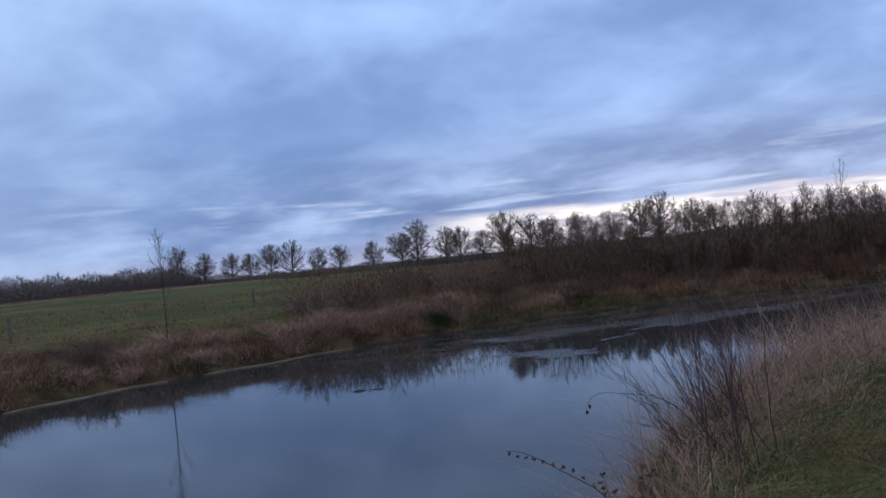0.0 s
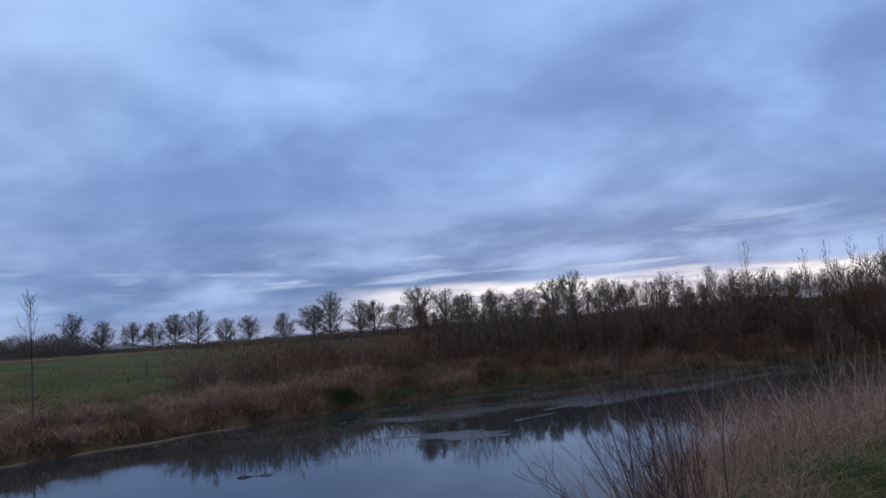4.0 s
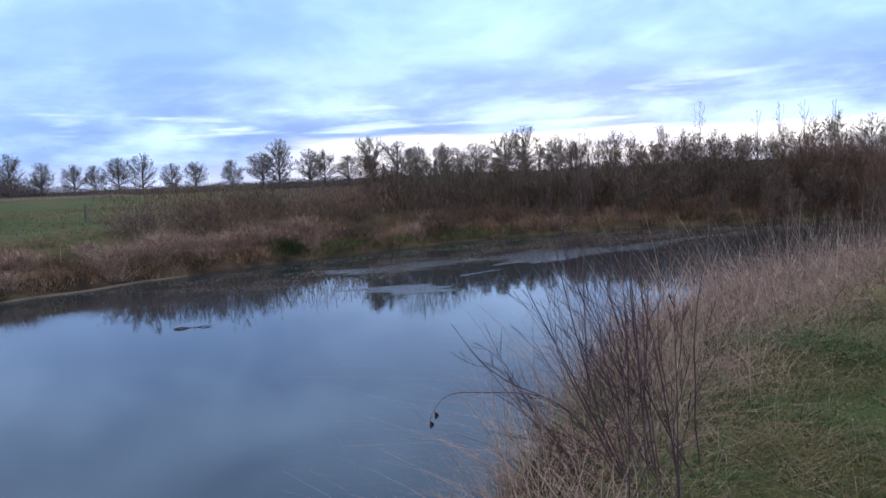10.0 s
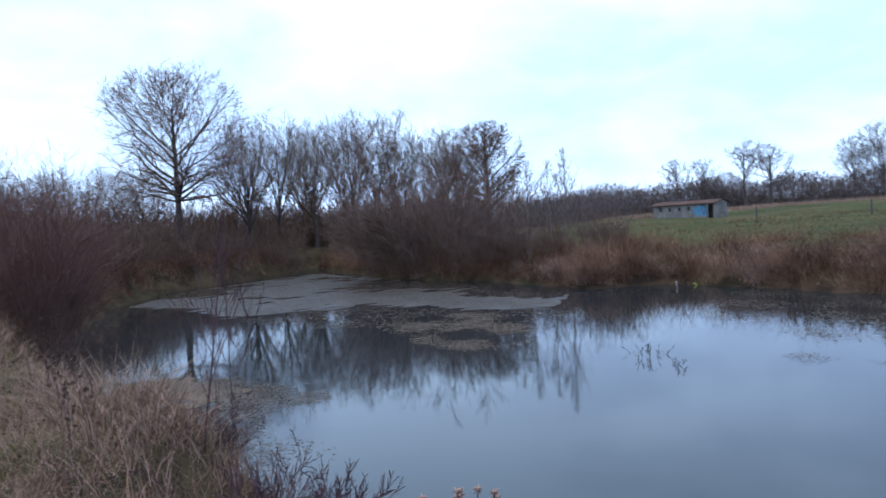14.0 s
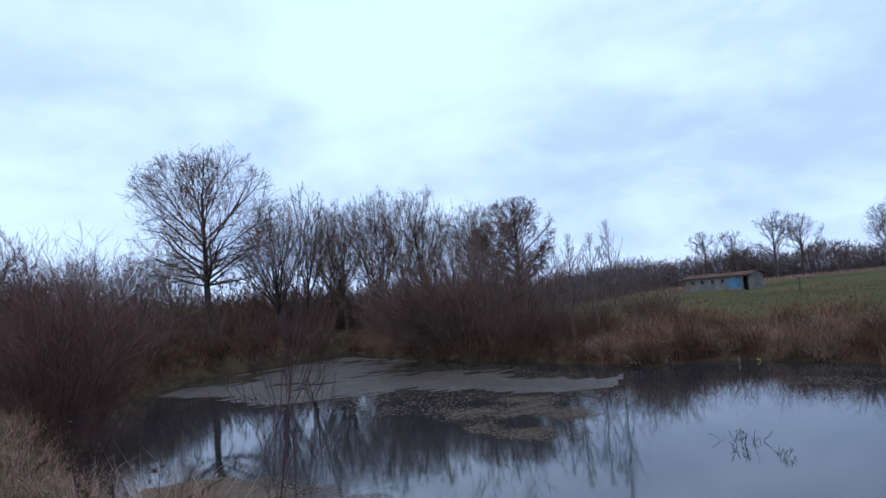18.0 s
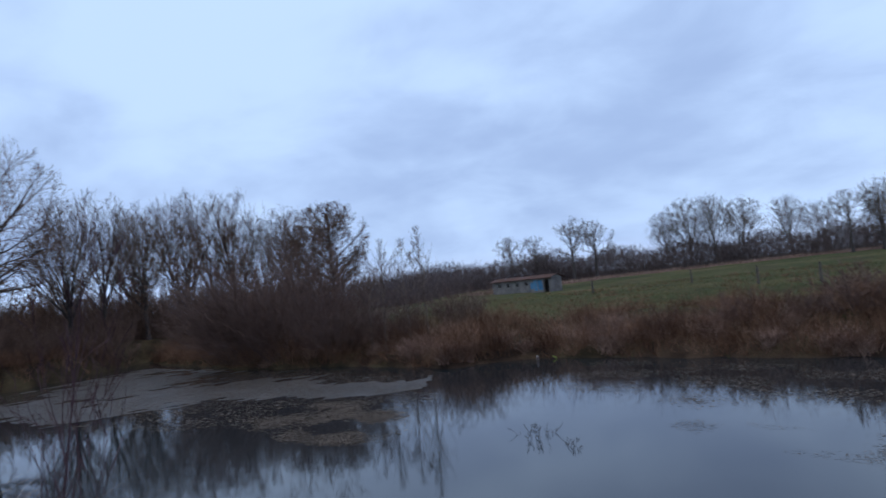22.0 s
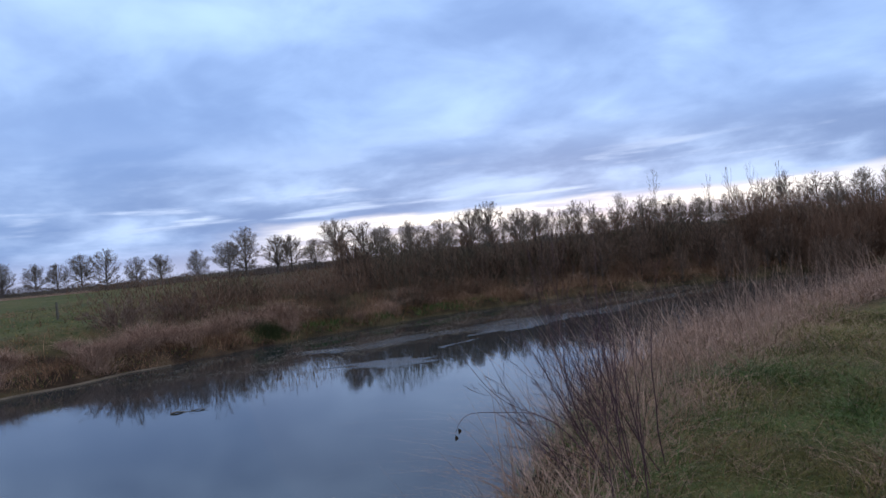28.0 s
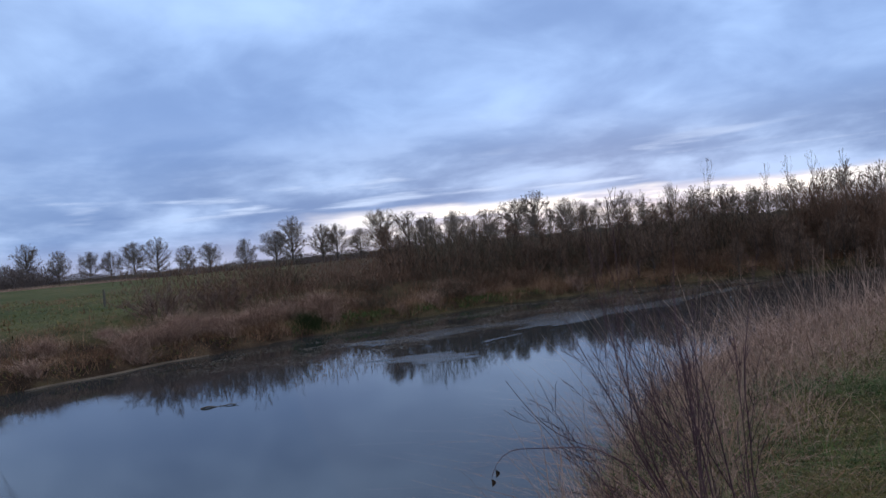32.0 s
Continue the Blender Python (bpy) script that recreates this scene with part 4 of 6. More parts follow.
INLET_RAFT = [(-29, -19.6), (-36, -21), (-46, -17.5), (-38, -10.5), (-33.5, -5), (-27, 0), (-23.7, -0.3), (-23.0, -2.4), (-23.5, -5.4), (-25.2, -9.3), (-23.5, -12.0), (-26, -14.5)]
SCRUB_RAFT = [(-6, 24.6), (0.5, 29), (7, 32.8), (14, 34.2), (26, 31.6), (36, 30.4), (36, 28), (24, 27.5), (15, 28), (9, 26), (4, 23), (-1, 22), (-4, 23)]
FILM = [(0.7, 27.3), (3.5, 28.0), (5.6, 28.3), (8.1, 29.8), (10.9, 31.0), (13.7, 31.7), (16.6, 32.1), (24.0, 34.5), (29.8, 36.4), (27.5, 33.8), (21.9, 31.7), (13.2, 26.0), (10.4, 24.6), (8.0, 23.3), (5.8, 21.8), (4.1, 19.6), (2.4, 20.0), (0.5, 21.0)]
FILM_BAND = [(4.8, 23.5), (6.8, 25.4), (9.3, 26.8), (11.9, 27.8), (14.7, 28.7), (22.8, 33.0), (28.5, 35.0), (27.5, 33.8), (21.9, 31.7), (13.2, 26.0), (10.4, 24.6), (8.0, 23.3), (5.8, 21.8), (4.1, 19.6)]
scum("scum_film", "grey skin of scum over the inlet", INLET_RAFT, 0.13, 0.7, SCUM, 51, 1.0, 4.0)
SPIT_RAFT = [(-13.0, -8.6), (-14.0, -7.4), (-13.4, -6.0), (-13.0, -4.6), (-12.5, -3.7), (-11.2, -3.0), (-10.4, -3.9), (-10.2, -5.2), (-9.6, -5.6), (-9.4, -6.4), (-11.4, -8.0)]
scum("scum_film", "pale tan scum gathered off the grassy spit", SPIT_RAFT, 0.06, 0.9, SILT, 53, 1.0, 1.0)
litter("floating_raft", "pale broken reeds and leaves gathered off the grassy spit", 8, SPIT_RAFT, 42000, 0.02, 0.8, MATPALE, True)

scum("scum_film", "torn pale scum streaks before the scrub", FILM, 0.07, 2.0, SCUM_PALE, 52, 4.0, 2.4, 1.5)
scum("scum_film", "long pale band of scum lying off the scrub", FILM_BAND, 0.08, 1.2, SCUM_PALE, 54, 3.0, 0.9, 2.4, 0.009)
litter("floating_raft", "grey raft of floating dead leaves and weed by the inlet", 3,
       [(-29, -19.6), (-36, -21), (-46, -17.5), (-38, -10.5), (-33.5, -5), (-27, 0), (-20, 0.5), (-17.5, -1.5), (-18.5, -4), (-21, -9), (-26, -14.5)], 60000, 0.05, 1.0)
litter("floating_raft", "brown leaf litter drifting before the inlet", 9, [(-22.7, -4.3), (-22.8, -2.3), (-20.5, -0.6), (-16.8, -0.3), (-15.5, -1.2), (-16.6, -3.0), (-20.5, -5.1)], 50000, 0.034, 1.6, None, True)
litter("floating_raft", "streaks of floating leaves under the reed bank", 4,
       [(-27.5, 4.5), (-22.5, 9), (-17.5, 13.6), (-14, 16.5), (-10, 14), (-12, 9.5), (-16, 5.5), (-22, 3)], 60000, 0.035, 2.2, None, True)
litter("floating_raft", "scattered flakes of weed before the scrub", 5, SCRUB_RAFT, 120000, 0.035, 2.2, None, True)
litter("floating_raft", "thin dark streaks of floating weed on open water", 7,
       [(-16.8, 4.0), (-12.5, 7.3), (-10.4, 9.8), (-9.1, 11.8), (-7.9, 10.8), (-8.0, 9.1), (-8.9, 7.6), (-10.4, 6.4), (-13.0, 5.0)], 90000, 0.016, 1.4, None, True)
litter("floating_raft", "scattered leaves drifting near the left bank", 6,
       [(-5.5, -1.0), (-8, -3.8), (-11, -8), (-12.9, -8.2), (-13.6, -6.4), (-11.8, -4.4), (-9, -2.2)], 42000, 0.022, 1.6, MATPALE)

# ---- far woods and hedges, past counting ----
def far_hedge(name, label, seed, line, tall, deep, count, wide, mat):
    """A belt of bare brushwood, of single short twigs at all heights."""
    rng = np.random.default_rng(seed)
    x, y = along(rng, line, count, rng.uniform(0, deep, count))
    n = len(x)
    lump = 0.70 + 0.26 * np.sin(0.31 * x + 0.17 * y) * np.sin(0.23 * y - 0.11 * x + 1) + 0.10 * np.abs(np.sin(0.9 * x + 0.7 * y)) + rng.uniform(-0.05, 0.05, n)
    h = tall * lump
    z = height(x, y) + h * rng.uniform(0, 1, n) ** 1.25
    a, th, long = rng.uniform(0, 2 * np.pi, n), rng.uniform(0.0, 0.95, n), tall * rng.uniform(0.07, 0.19, n)
    way = np.stack([np.sin(th) * np.cos(a), np.sin(th) * np.sin(a), np.cos(th)], -1)
    P = np.stack([x, y, z - long * 0.5], -1)[:, None] + way[:, None] * long[:, None, None] * np.linspace(0, 1, 2)[None, :, None]
    P[:, :, 2] = np.maximum(P[:, :, 2], height(x, y)[:, None])
    v, q = ribbons(P, wide * rng.uniform(0.5, 1.3, n), rng.uniform(0, np.pi, n))
    return tagged(new(name, mesh_of(name, v, q, mat)), label, "hedge", kind="stuff")


far_hedge("far_hedge", "dark bare hedge below the row of trees", 41, [(110, 90), (70, 165), (0, 212), (-75, 232)], 2.9, 7, 110000, 0.10, TWIG_DARK)
far_hedge("far_woods", "dark bare woodland beyond the meadow", 42, [(-75, 232), (-110, 150), (-140, 105), (-160, 60), (-165, 20), (-150, -10)], 6.3, 16, 190000, 0.11, TWIG_DARK)
far_hedge("far_woods", "bare brown woodland behind the inlet", 43, [(-150, -10), (-100, -22), (-82, -42), (-66, -72)], 4.6, 18, 120000, 0.06, TWIG_DARK)
far_hedge("far_woods", "bare woodland behind the pollard tree", 44, [(-66, -72), (-45, -66), (-15, -58)], 8.2, 14, 90000, 0.05, TWIG_DARK)

SCRUB_LINE = [(-2, 30.2), (4, 33.6), (10.5, 36), (14.5, 36.6), (20, 35.8), (27, 34.2), (36, 33.2), (48, 33.5)]
far_hedge("scrub_thicket", "low brown brushwood under the willow scrub", 45, SCRUB_LINE, 1.9, 14, 60000, 0.03, TWIG_BROWN)
far_hedge("willow_thicket", "dense olive-brown willow brushwood close behind the shore", 46, [(6.5, 35.4), (10.5, 36.4), (14.5, 37), (20, 36.2), (27, 34.6), (36, 33.6), (48, 34)], 3.0, 6, 60000, 0.022, TWIG_OLIVE)

# ---- the row of roadside trees ----
ROAD = [(-69.5, 224.8, 11.4), (-62.2, 227, 9.1), (-54.6, 228.9, 8.4), (-49.4, 230.1, 8.2), (-43.4, 231.3, 10.3), (-36.3, 227.4, 9.2), (-28, 223.5, 8.5),
        (-21.8, 224.2, 9.3), (-11.5, 215, 9.5), (-3, 200.2, 8.6), (1.1, 200.2, 10.2), (8, 180.1, 9.3), (11.3, 179.9, 9.7), (17.6, 189.4, 8.6),
        (23, 188.8, 10.7), (28.9, 182.9, 8.5), (32.3, 177.3, 8.8), (38, 171, 9.9), (44, 166.4, 9.7), (49.8, 162.7, 9), (53.3, 159.5, 9.2),
        (57, 150.8, 9), (60.8, 149.3, 7.9)]
rng = random.Random(5)
kinds = []
for k in range(5):
    ob = bare_tree("bare round-crowned roadside tree in the distance", 100 + k, BARK_HAZED, TWIG_HAZED, tall=10, trunk_r=0.22, clear=0.15 + 0.02 * k, limbs=34 + 2 * k, wide=7.0 + 0.4 * k,
                   twigs=(13, 8, 2), fine=0.0125, splay=74, low=0.05, reach=0.42, rise=0.2, top=0.92)
    kinds.append(tagged(ob, group="roadside trees"))
placed = []
for i, (x, y, tall) in enumerate(ROAD):
    m = stand(x, y, rng.uniform(0, 360), (tall / 10 * rng.uniform(0.95, 1.25), tall / 9.5), 0.05)
    if i < 5:
        kinds[i].matrix_basis = m
    else:
        copy_thing(kinds[i % 5], m)

# a closer line of slender trees behind the thicket
slims = [tagged(bare_tree("slender bare tree in the line behind the thicket", 145 + k, BARK_HAZED, TWIG_HAZED, tall=9, trunk_r=0.10, clear=0.2 + 0.06 * k, limbs=18 + 3 * k, wide=3.4 + 0.4 * k,
                          twigs=(10, 6, 0), fine=0.0125, splay=54, rise=0.35, top=0.92, low=0.15), group="slender trees") for k in range(3)]
for i in range(80):
    az = math.radians(9.5 + 0.54 * i + rng.uniform(-0.4, 0.4))
    d = float(np.interp(math.degrees(az), [12, 25, 46], [150, 118, 88])) + rng.uniform(-14, 9)
    el = float(np.interp(math.degrees(az), [12, 20, 28, 33, 46], [2.1, 2.5, 3.2, 3.1, 3.3])) + rng.uniform(-0.8, 0.4)
    tall = (1.8 + d * math.tan(math.radians(el))) / 8.9
    m = stand(d * math.sin(az), 1 + d * math.cos(az), rng.uniform(0, 360), (tall * rng.uniform(0.9, 1.3), tall), 0.05)
    if i < 3:
        slims[i].matrix_basis = m
    else:
        copy_thing(slims[i % 3], m)

# young trees standing close behind the scrub
youngs = [tagged(bare_tree("young slender bare tree close behind the scrub", 155 + k, BARK, TWIG, tall=4, trunk_r=0.035, clear=0.06 + 0.06 * k, limbs=22 + 2 * k, wide=1.9 + 0.3 * k, twigs=(9, 6, 0),
                           fine=0.0085, splay=46, rise=0.35, top=0.94, low=0.02), group="young trees") for k in range(3)]
for i in range(96):
    az = math.radians(7.2 + 0.385 * i + rng.uniform(-0.35, 0.35))
    d = 38.5 + rng.uniform(-1.0, 6)
    el = float(np.interp(math.degrees(az), [7, 12, 20, 28, 40], [2.0, 2.2, 2.4, 2.9, 2.8])) + rng.uniform(-1.2, 0.35)
    tall = (1.85 + d * math.tan(math.radians(el))) / 4.0
    m = stand(d * math.sin(az), 1 + d * math.cos(az), rng.uniform(0, 360), (tall * rng.uniform(0.8, 1.3), tall), 0.05)
    if i < 3:
        youngs[i].matrix_basis = m
    else:
        copy_thing(youngs[i % 3], m)

# ---- trees beyond the meadow ----
MEADOW_TREES = [(-121, 71, 9.9), (-118.7, 74.8, 9.3), (-132.8, 98.5, 11.3), (-129.1, 103.3, 11.6), (-124.9, 108.3, 10.8), (-87.4, 82.6, 9.4),
                (-101.3, 111, 9.8), (-94.2, 117.1, 9.6), (-148.7, 13.8, 8.1), (-148.2, 18.9, 8.9), (-142.2, 24.9, 11.7), (-141.5, 29, 9),
                (-118, 80.9, 6.8), (-112.7, 83.3, 9.4), (-124, 67.5, 8.6), (-116, 78, 9.0), (-110, 86.5, 8.4), (-122, 76, 8.8), (-114.5, 84, 8.2), (-119, 70, 7.6), (-107, 90, 7.4),
                (-70.8, 111.1, 7.7), (-73.1, 108.7, 7.7), (-85.1, 116.4, 8.7), (-83.9, 111.4, 7.4), (-81.8, 103.2, 7.2), (-94.3, 109.7, 8.9), (-89.2, 99.0, 7.5), (-98.1, 103.9, 9.0), (-92.9, 92.7, 8.3), (-100.5, 95.8, 7.1), (-97.0, 88.4, 9.2), (-106.2, 90.5, 7.4), (-108.9, 87.9, 9.1), (-110.1, 84.4, 7.8)]
kinds = []
for k in range(3):
    ob = bare_tree("bare tree standing in the woods beyond the meadow", 130 + k, BARK_HAZED, TWIG_HAZED, tall=10, trunk_r=0.22, clear=0.3, limbs=18, wide=6.4, twigs=(10, 7, 2), fine=0.0105,
                   splay=66, low=0.26, reach=0.44, curl=0.12)
    kinds.append(tagged(ob, group="trees beyond the meadow"))
for i, (x, y, tall) in enumerate(MEADOW_TREES):
    m = stand(x, y, rng.uniform(0, 360), (tall / 9.6 * rng.uniform(0.95, 1.25), tall / 9.5), 0.05)
    if i < 3:
        kinds[i].matrix_basis = m
    else:
        copy_thing(kinds[i % 3], m)
POPLARS = [(-152.9, 45.7, 12.3), (-151.6, 50.1, 13), (-150.1, 54.4, 13), (-148.2, 59.6, 11.9), (-149.6, 69.2, 11.5), (-147, 74.6, 9.8), (-123.2, 72.6, 10.9)]
base = tagged(bare_tree("bare poplar with upswept branches beyond the meadow", 150, BARK_HAZED, TWIG_HAZED, tall=11, trunk_r=0.2, clear=0.14, limbs=13, wide=6.2, twigs=(13, 8, 2), fine=0.0105,
                        splay=40, rise=0.3, top=0.45, curl=0.05, low=0.22), group="poplars")
for i, (x, y, tall) in enumerate(POPLARS):
    m = stand(x, y, rng.uniform(0, 360), (tall / 9.4, tall / 11.0), 0.05)
    if i == 0:
        base.matrix_basis = m
    else:
        copy_thing(base, m)

# ---- trees round the inlet ----
ob = bare_tree("large bare tree with a wide fan crown behind the inlet", 160, apart=True, tall=12.7, trunk_r=0.27, clear=0.30, limbs=32, wide=10.2, twigs=(12, 9, 4), fine=0.0085,
               splay=98, top=0.76, lean=0.008, curl=0.06, rise=0.1, low=0.24)
ob.matrix_basis = stand(-42.1, -24.8, 40, 1.0, 0.05)
ob = bare_tree("old bare pollard tree with gnarled limbs", 161, apart=True, tall=10.4, trunk_r=0.42, clear=0.28, limbs=17, wide=10.4, twigs=(12, 9, 4), fine=0.0115,
               splay=78, top=0.62, lean=0.05, curl=0.17, rise=0.45, low=0.12)
ob.matrix_basis = stand(-45.1, -46.4, 100, 1.08, 0.05)
ALDERS = [(-48.5, -23.5, 9.2), (-54.1, -23.5, 10.6), (-66, -26.3, 11.3), (-65.4, -22, 12), (-68.1, -20.2, 11.2), (-68.7, -18.2, 11), (-69.3, -15.9, 10.6),
          (-69.9, -13.6, 9.8), (-60.3, -10.5, 8.2), (-60.7, -42.1, 8.4), (-57.2, -46.6, 8.1), (-44.3, -52.5, 7.7), (-52, -34, 8.0), (-36, -52, 7.0),
          (-51, -24.5, 8.8), (-61.5, -24, 10.8), (-57.5, -22, 9.6), (-63, -20.5, 10.6), (-66.5, -17, 10.2), (-63.5, -12.5, 9.0),
          (-59.8, -38.3, 6.4), (-50.9, -34.3, 5.9), (-51.1, -36.3, 6.6), (-52.9, -38.5, 6.6), (-55.5, -41.8, 6.2), (-47.7, -37.4, 5.9), (-54.3, -44.6, 6.7), (-48.3, -40.8, 7.1), (-50.4, -44.3, 6.5), (-46.9, -43.6, 6.8), (-48.6, -46.8, 7.3)]
kinds = []
for k in range(3):
    b = bare_tree("bare willow with a fan of upswept limbs by the inlet", 170 + k, BARK, TWIG_GREY if k < 2 else TWIG, tall=10.5, trunk_r=0.21, clear=0.18, limbs=13 + 3 * k, wide=6.8, twigs=(10, 7, 2),
                  fine=0.008, splay=50, rise=0.35, top=0.5, curl=0.06, low=0.3)
    kinds.append(tagged(b, group="willows by the inlet"))
for i, (x, y, tall) in enumerate(ALDERS):
    m = stand(x, y, rng.uniform(0, 360), (tall / 10.5, tall / 10.0), 0.05)
    if i < 3:
        kinds[i].matrix_basis = m
    else:
        copy_thing(kinds[i % 3], m)
ob = bare_tree("dense dark tree with layered branches", 180, BARK, TWIG, apart=True, tall=10.4, trunk_r=0.22, clear=0.25, limbs=40, wide=7.2, twigs=(13, 9, 3), fine=0.011,
               splay=80, top=0.92, lean=0.01, rise=0.1)
ob.matrix_basis = stand(-64.6, -8.8, 0, 1.0, 0.05)
ob = bare_tree("bare tree at the edge of the woods", 181, BARK, TWIG, apart=True, tall=6.6, trunk_r=0.12, clear=0.3, limbs=14, wide=4.0, twigs=(7, 6, 0), fine=0.010)
ob.matrix_basis = stand(-27.4, -34, 0, 1.0, 0.05)
SAPLINGS = [(-33.2, -2.1, 4.9), (-33.3, -1.0, 4.4), (-32.6, -0.2, 4.7), (-34.0, -2.8, 4.2)]
base = tagged(bare_tree("thin grey sapling on the far bank", 190, TWIG_GREY, TWIG_GREY, tall=4.8, trunk_r=0.026, clear=0.25, limbs=14, wide=1.5, twigs=(5, 3, 0),
                        fine=0.007, splay=32, top=0.97, rise=0.5), group="bank saplings")
for i, (x, y, tall) in enumerate(SAPLINGS):
    m = stand(x, y, 90 * i, tall / 4.6, 0.05)
    if i == 0:
        base.matrix_basis = m
    else:
        copy_thing(base, m)


# ---- the willow across the pond ----
def willow():
    ob = tagged(new("willow_tree"), "bare multi-stemmed willow leaning on the far bank", "tree")
    rg = np.random.default_rng(201)
    k, tall = 10, np.array([7.7, 8.3, 8.5, 8.2, 6.6])
    lean = np.radians([-17, -5, 5, 16, 30])
    depth = np.radians([6, -7, 8, -5, 4])
    way = np.stack([np.sin(0.35 * lean), np.sin(depth), np.cos(0.35 * lean)], -1)
    P = np.zeros((5, k, 3))
    P[:, 0] = np.stack([0.25 * np.sin(lean), 0.2 * np.sin(depth), -0.1 + 0 * lean], -1)
    for n in range(1, k):
        way = way + rg.normal(0, 0.06, (5, 3)) + np.array([0, 0, 0.03])
        if n in (2, 3, 4):
            way[:, 0] += 0.33 * np.sin(lean)
        way /= np.linalg.norm(way, axis=1, keepdims=True)
        P[:, n] = P[:, n - 1] + way * (tall / (k - 1))[:, None]
    R = np.array([0.07, 0.075, 0.085, 0.075, 0.055])[:, None] * np.linspace(1, 0.14, k)[None]
    P2, R2 = sprout(rg, P, R, 3, (0.35, 0.75), 0.46, 19, 0.5, 6, 0.5, 0.06, 0.5)
    for n in range(5):
        stem = put_part("stem", mesh_of("stem", *tubes(P[n : n + 1], R[n : n + 1], 7), BARK), ob)
        for fork in range(3 * n, 3 * n + 3):
            put_part("fork", mesh_of("fork", *tubes(P2[fork : fork + 1], R2[fork : fork + 1], 5), BARK), stem)
    A, AR = sprout(rg, P, R, 70, (0.3, 1.0), 0.15, 58, 0.3, 4, 0.25, 0.14, 0.3)
    B, BR = sprout(rg, P2, R2, 20, (0.1, 1.0), 0.3, 46, 0.5, 4, 0.42, 0.14, 0.4)
    C, CR = sprout(rg, np.concatenate([A, B]), np.concatenate([AR, BR]), 8, (0.2, 1.0), 0.6, 42, 0.3, 3, 0.7, 0.15, 0.3)
    S, SR = stems(rg, 60, 2.6, 24, 0.012, 5, 0.5, 0.09, 0.4, 0.5)
    put_part("shoots", mesh_of("shoots", *tubes(S, SR, 3), TWIG_GREY), ob)
    put_part("crown", mesh_of("crown", *joined([tubes(A, np.maximum(AR, 0.0048), 3), tubes(B, np.maximum(BR, 0.0048), 3), tubes(C, np.maximum(CR * 0.8, 0.003), 3)]), TWIG_GREY), ob)
    return ob


willow().matrix_basis = stand(-15.9, 21.6, 35, 0.96, 0.05)

ob = bare_tree("slim bare sapling with upright branches on the meadow edge", 212, BARK, TWIG, apart=True, tall=4.3, trunk_r=0.026, clear=0.38, limbs=8, wide=1.2, twigs=(4, 3, 0), fine=0.004,
               splay=30, top=0.9, lean=0.006, rise=0.5, low=0.3)
ob.matrix_basis = stand(-8.8, 26.7, 0, 1.0, 0.05)

# ---- scrub ----
bushes = [bare_bush("scrub_bush", "dense leafless willow scrub on the far bank", 300 + k, 3.6, 40, 54, TWIG_OLIVE if k % 2 else TWIG_BROWN, (6, 3), 0.010, 1.3, 0.0085, 0.3, 24) for k in range(4)]
spots = []
r3 = random.Random(9)
for i in range(120):
    u = i / 119
    x = -1 + 34 * u
    y = float(np.interp(x, [-4, 0.4, 7.6, 14.5, 20, 27, 36, 46], [27, 30, 33.6, 34.8, 34, 32.4, 31.4, 31.8])) + 0.9 + 11 * r3.uniform(0, 1) ** 1.5
    tall = float(np.interp(x, [-2, 6, 16, 24, 34, 46], [0.52, 0.64, 0.74, 0.76, 0.74, 0.74])) * r3.uniform(0.74, 1.14) * (1.35 if i % 4 == 1 and x > 7 else 1.0)
    spots.append((x + r3.uniform(-0.6, 0.6), y, tall))
for i, (x, y, s) in enumerate(spots):
    m = stand(x, y, r3.uniform(0, 360), (s * 1.2, s), 0.05)
    if i < 4:
        bushes[i].matrix_basis = m
        tagged(bushes[i], group="willow scrub")
    else:
        copy_thing(bushes[i % 4], m)
thickets = [bare_bush("thicket", "tall dense brown thicket beside the water", 320 + k, 6.4, 24, 70, TWIG_BROWN, (10, 5), 0.013, 1.8, 0.0085, 0.3, 18) for k in range(2)]
for i in range(24):
    az, d = math.radians(37.5 + 0.65 * i), 43 + r3.uniform(-2, 4)
    s = float(np.interp(math.degrees(az), [38, 41, 43.5, 46, 52], [0.5, 0.86, 0.96, 0.8, 0.9])) * r3.uniform(0.88, 1.06)
    m = stand(d * math.sin(az), 1 + d * math.cos(az), r3.uniform(0, 360), (s * 1.05, s), 0.05)
    if i < 2:
        thickets[i].matrix_basis = m
        tagged(thickets[i], group="tall thicket")
    else:
        copy_thing(thickets[i % 2], m)
whips = bare_tree("tall thin bare poplar whip above the scrub", 330, BARK, TWIG, tall=6.4, trunk_r=0.026, clear=0.45, limbs=10, wide=1.2, twigs=(4, 3, 0), fine=0.005,
                  splay=26, top=0.97, lean=0.012, rise=0.6)
tagged(whips, group="poplar whips")
for i, (x, y, s) in enumerate([(26.8, 45.8, 0.91), (29.6, 43.9, 0.85), (30.6, 43.2, 0.9), (31.7, 42.4, 0.91), (33.0, 41.4, 0.9), (23.0, 47.8, 0.73)]):
    m = stand(x, y, 70 * i, s, 0.05)
    if i == 0:
        whips.matrix_basis = m
    else:
        copy_thing(whips, m)

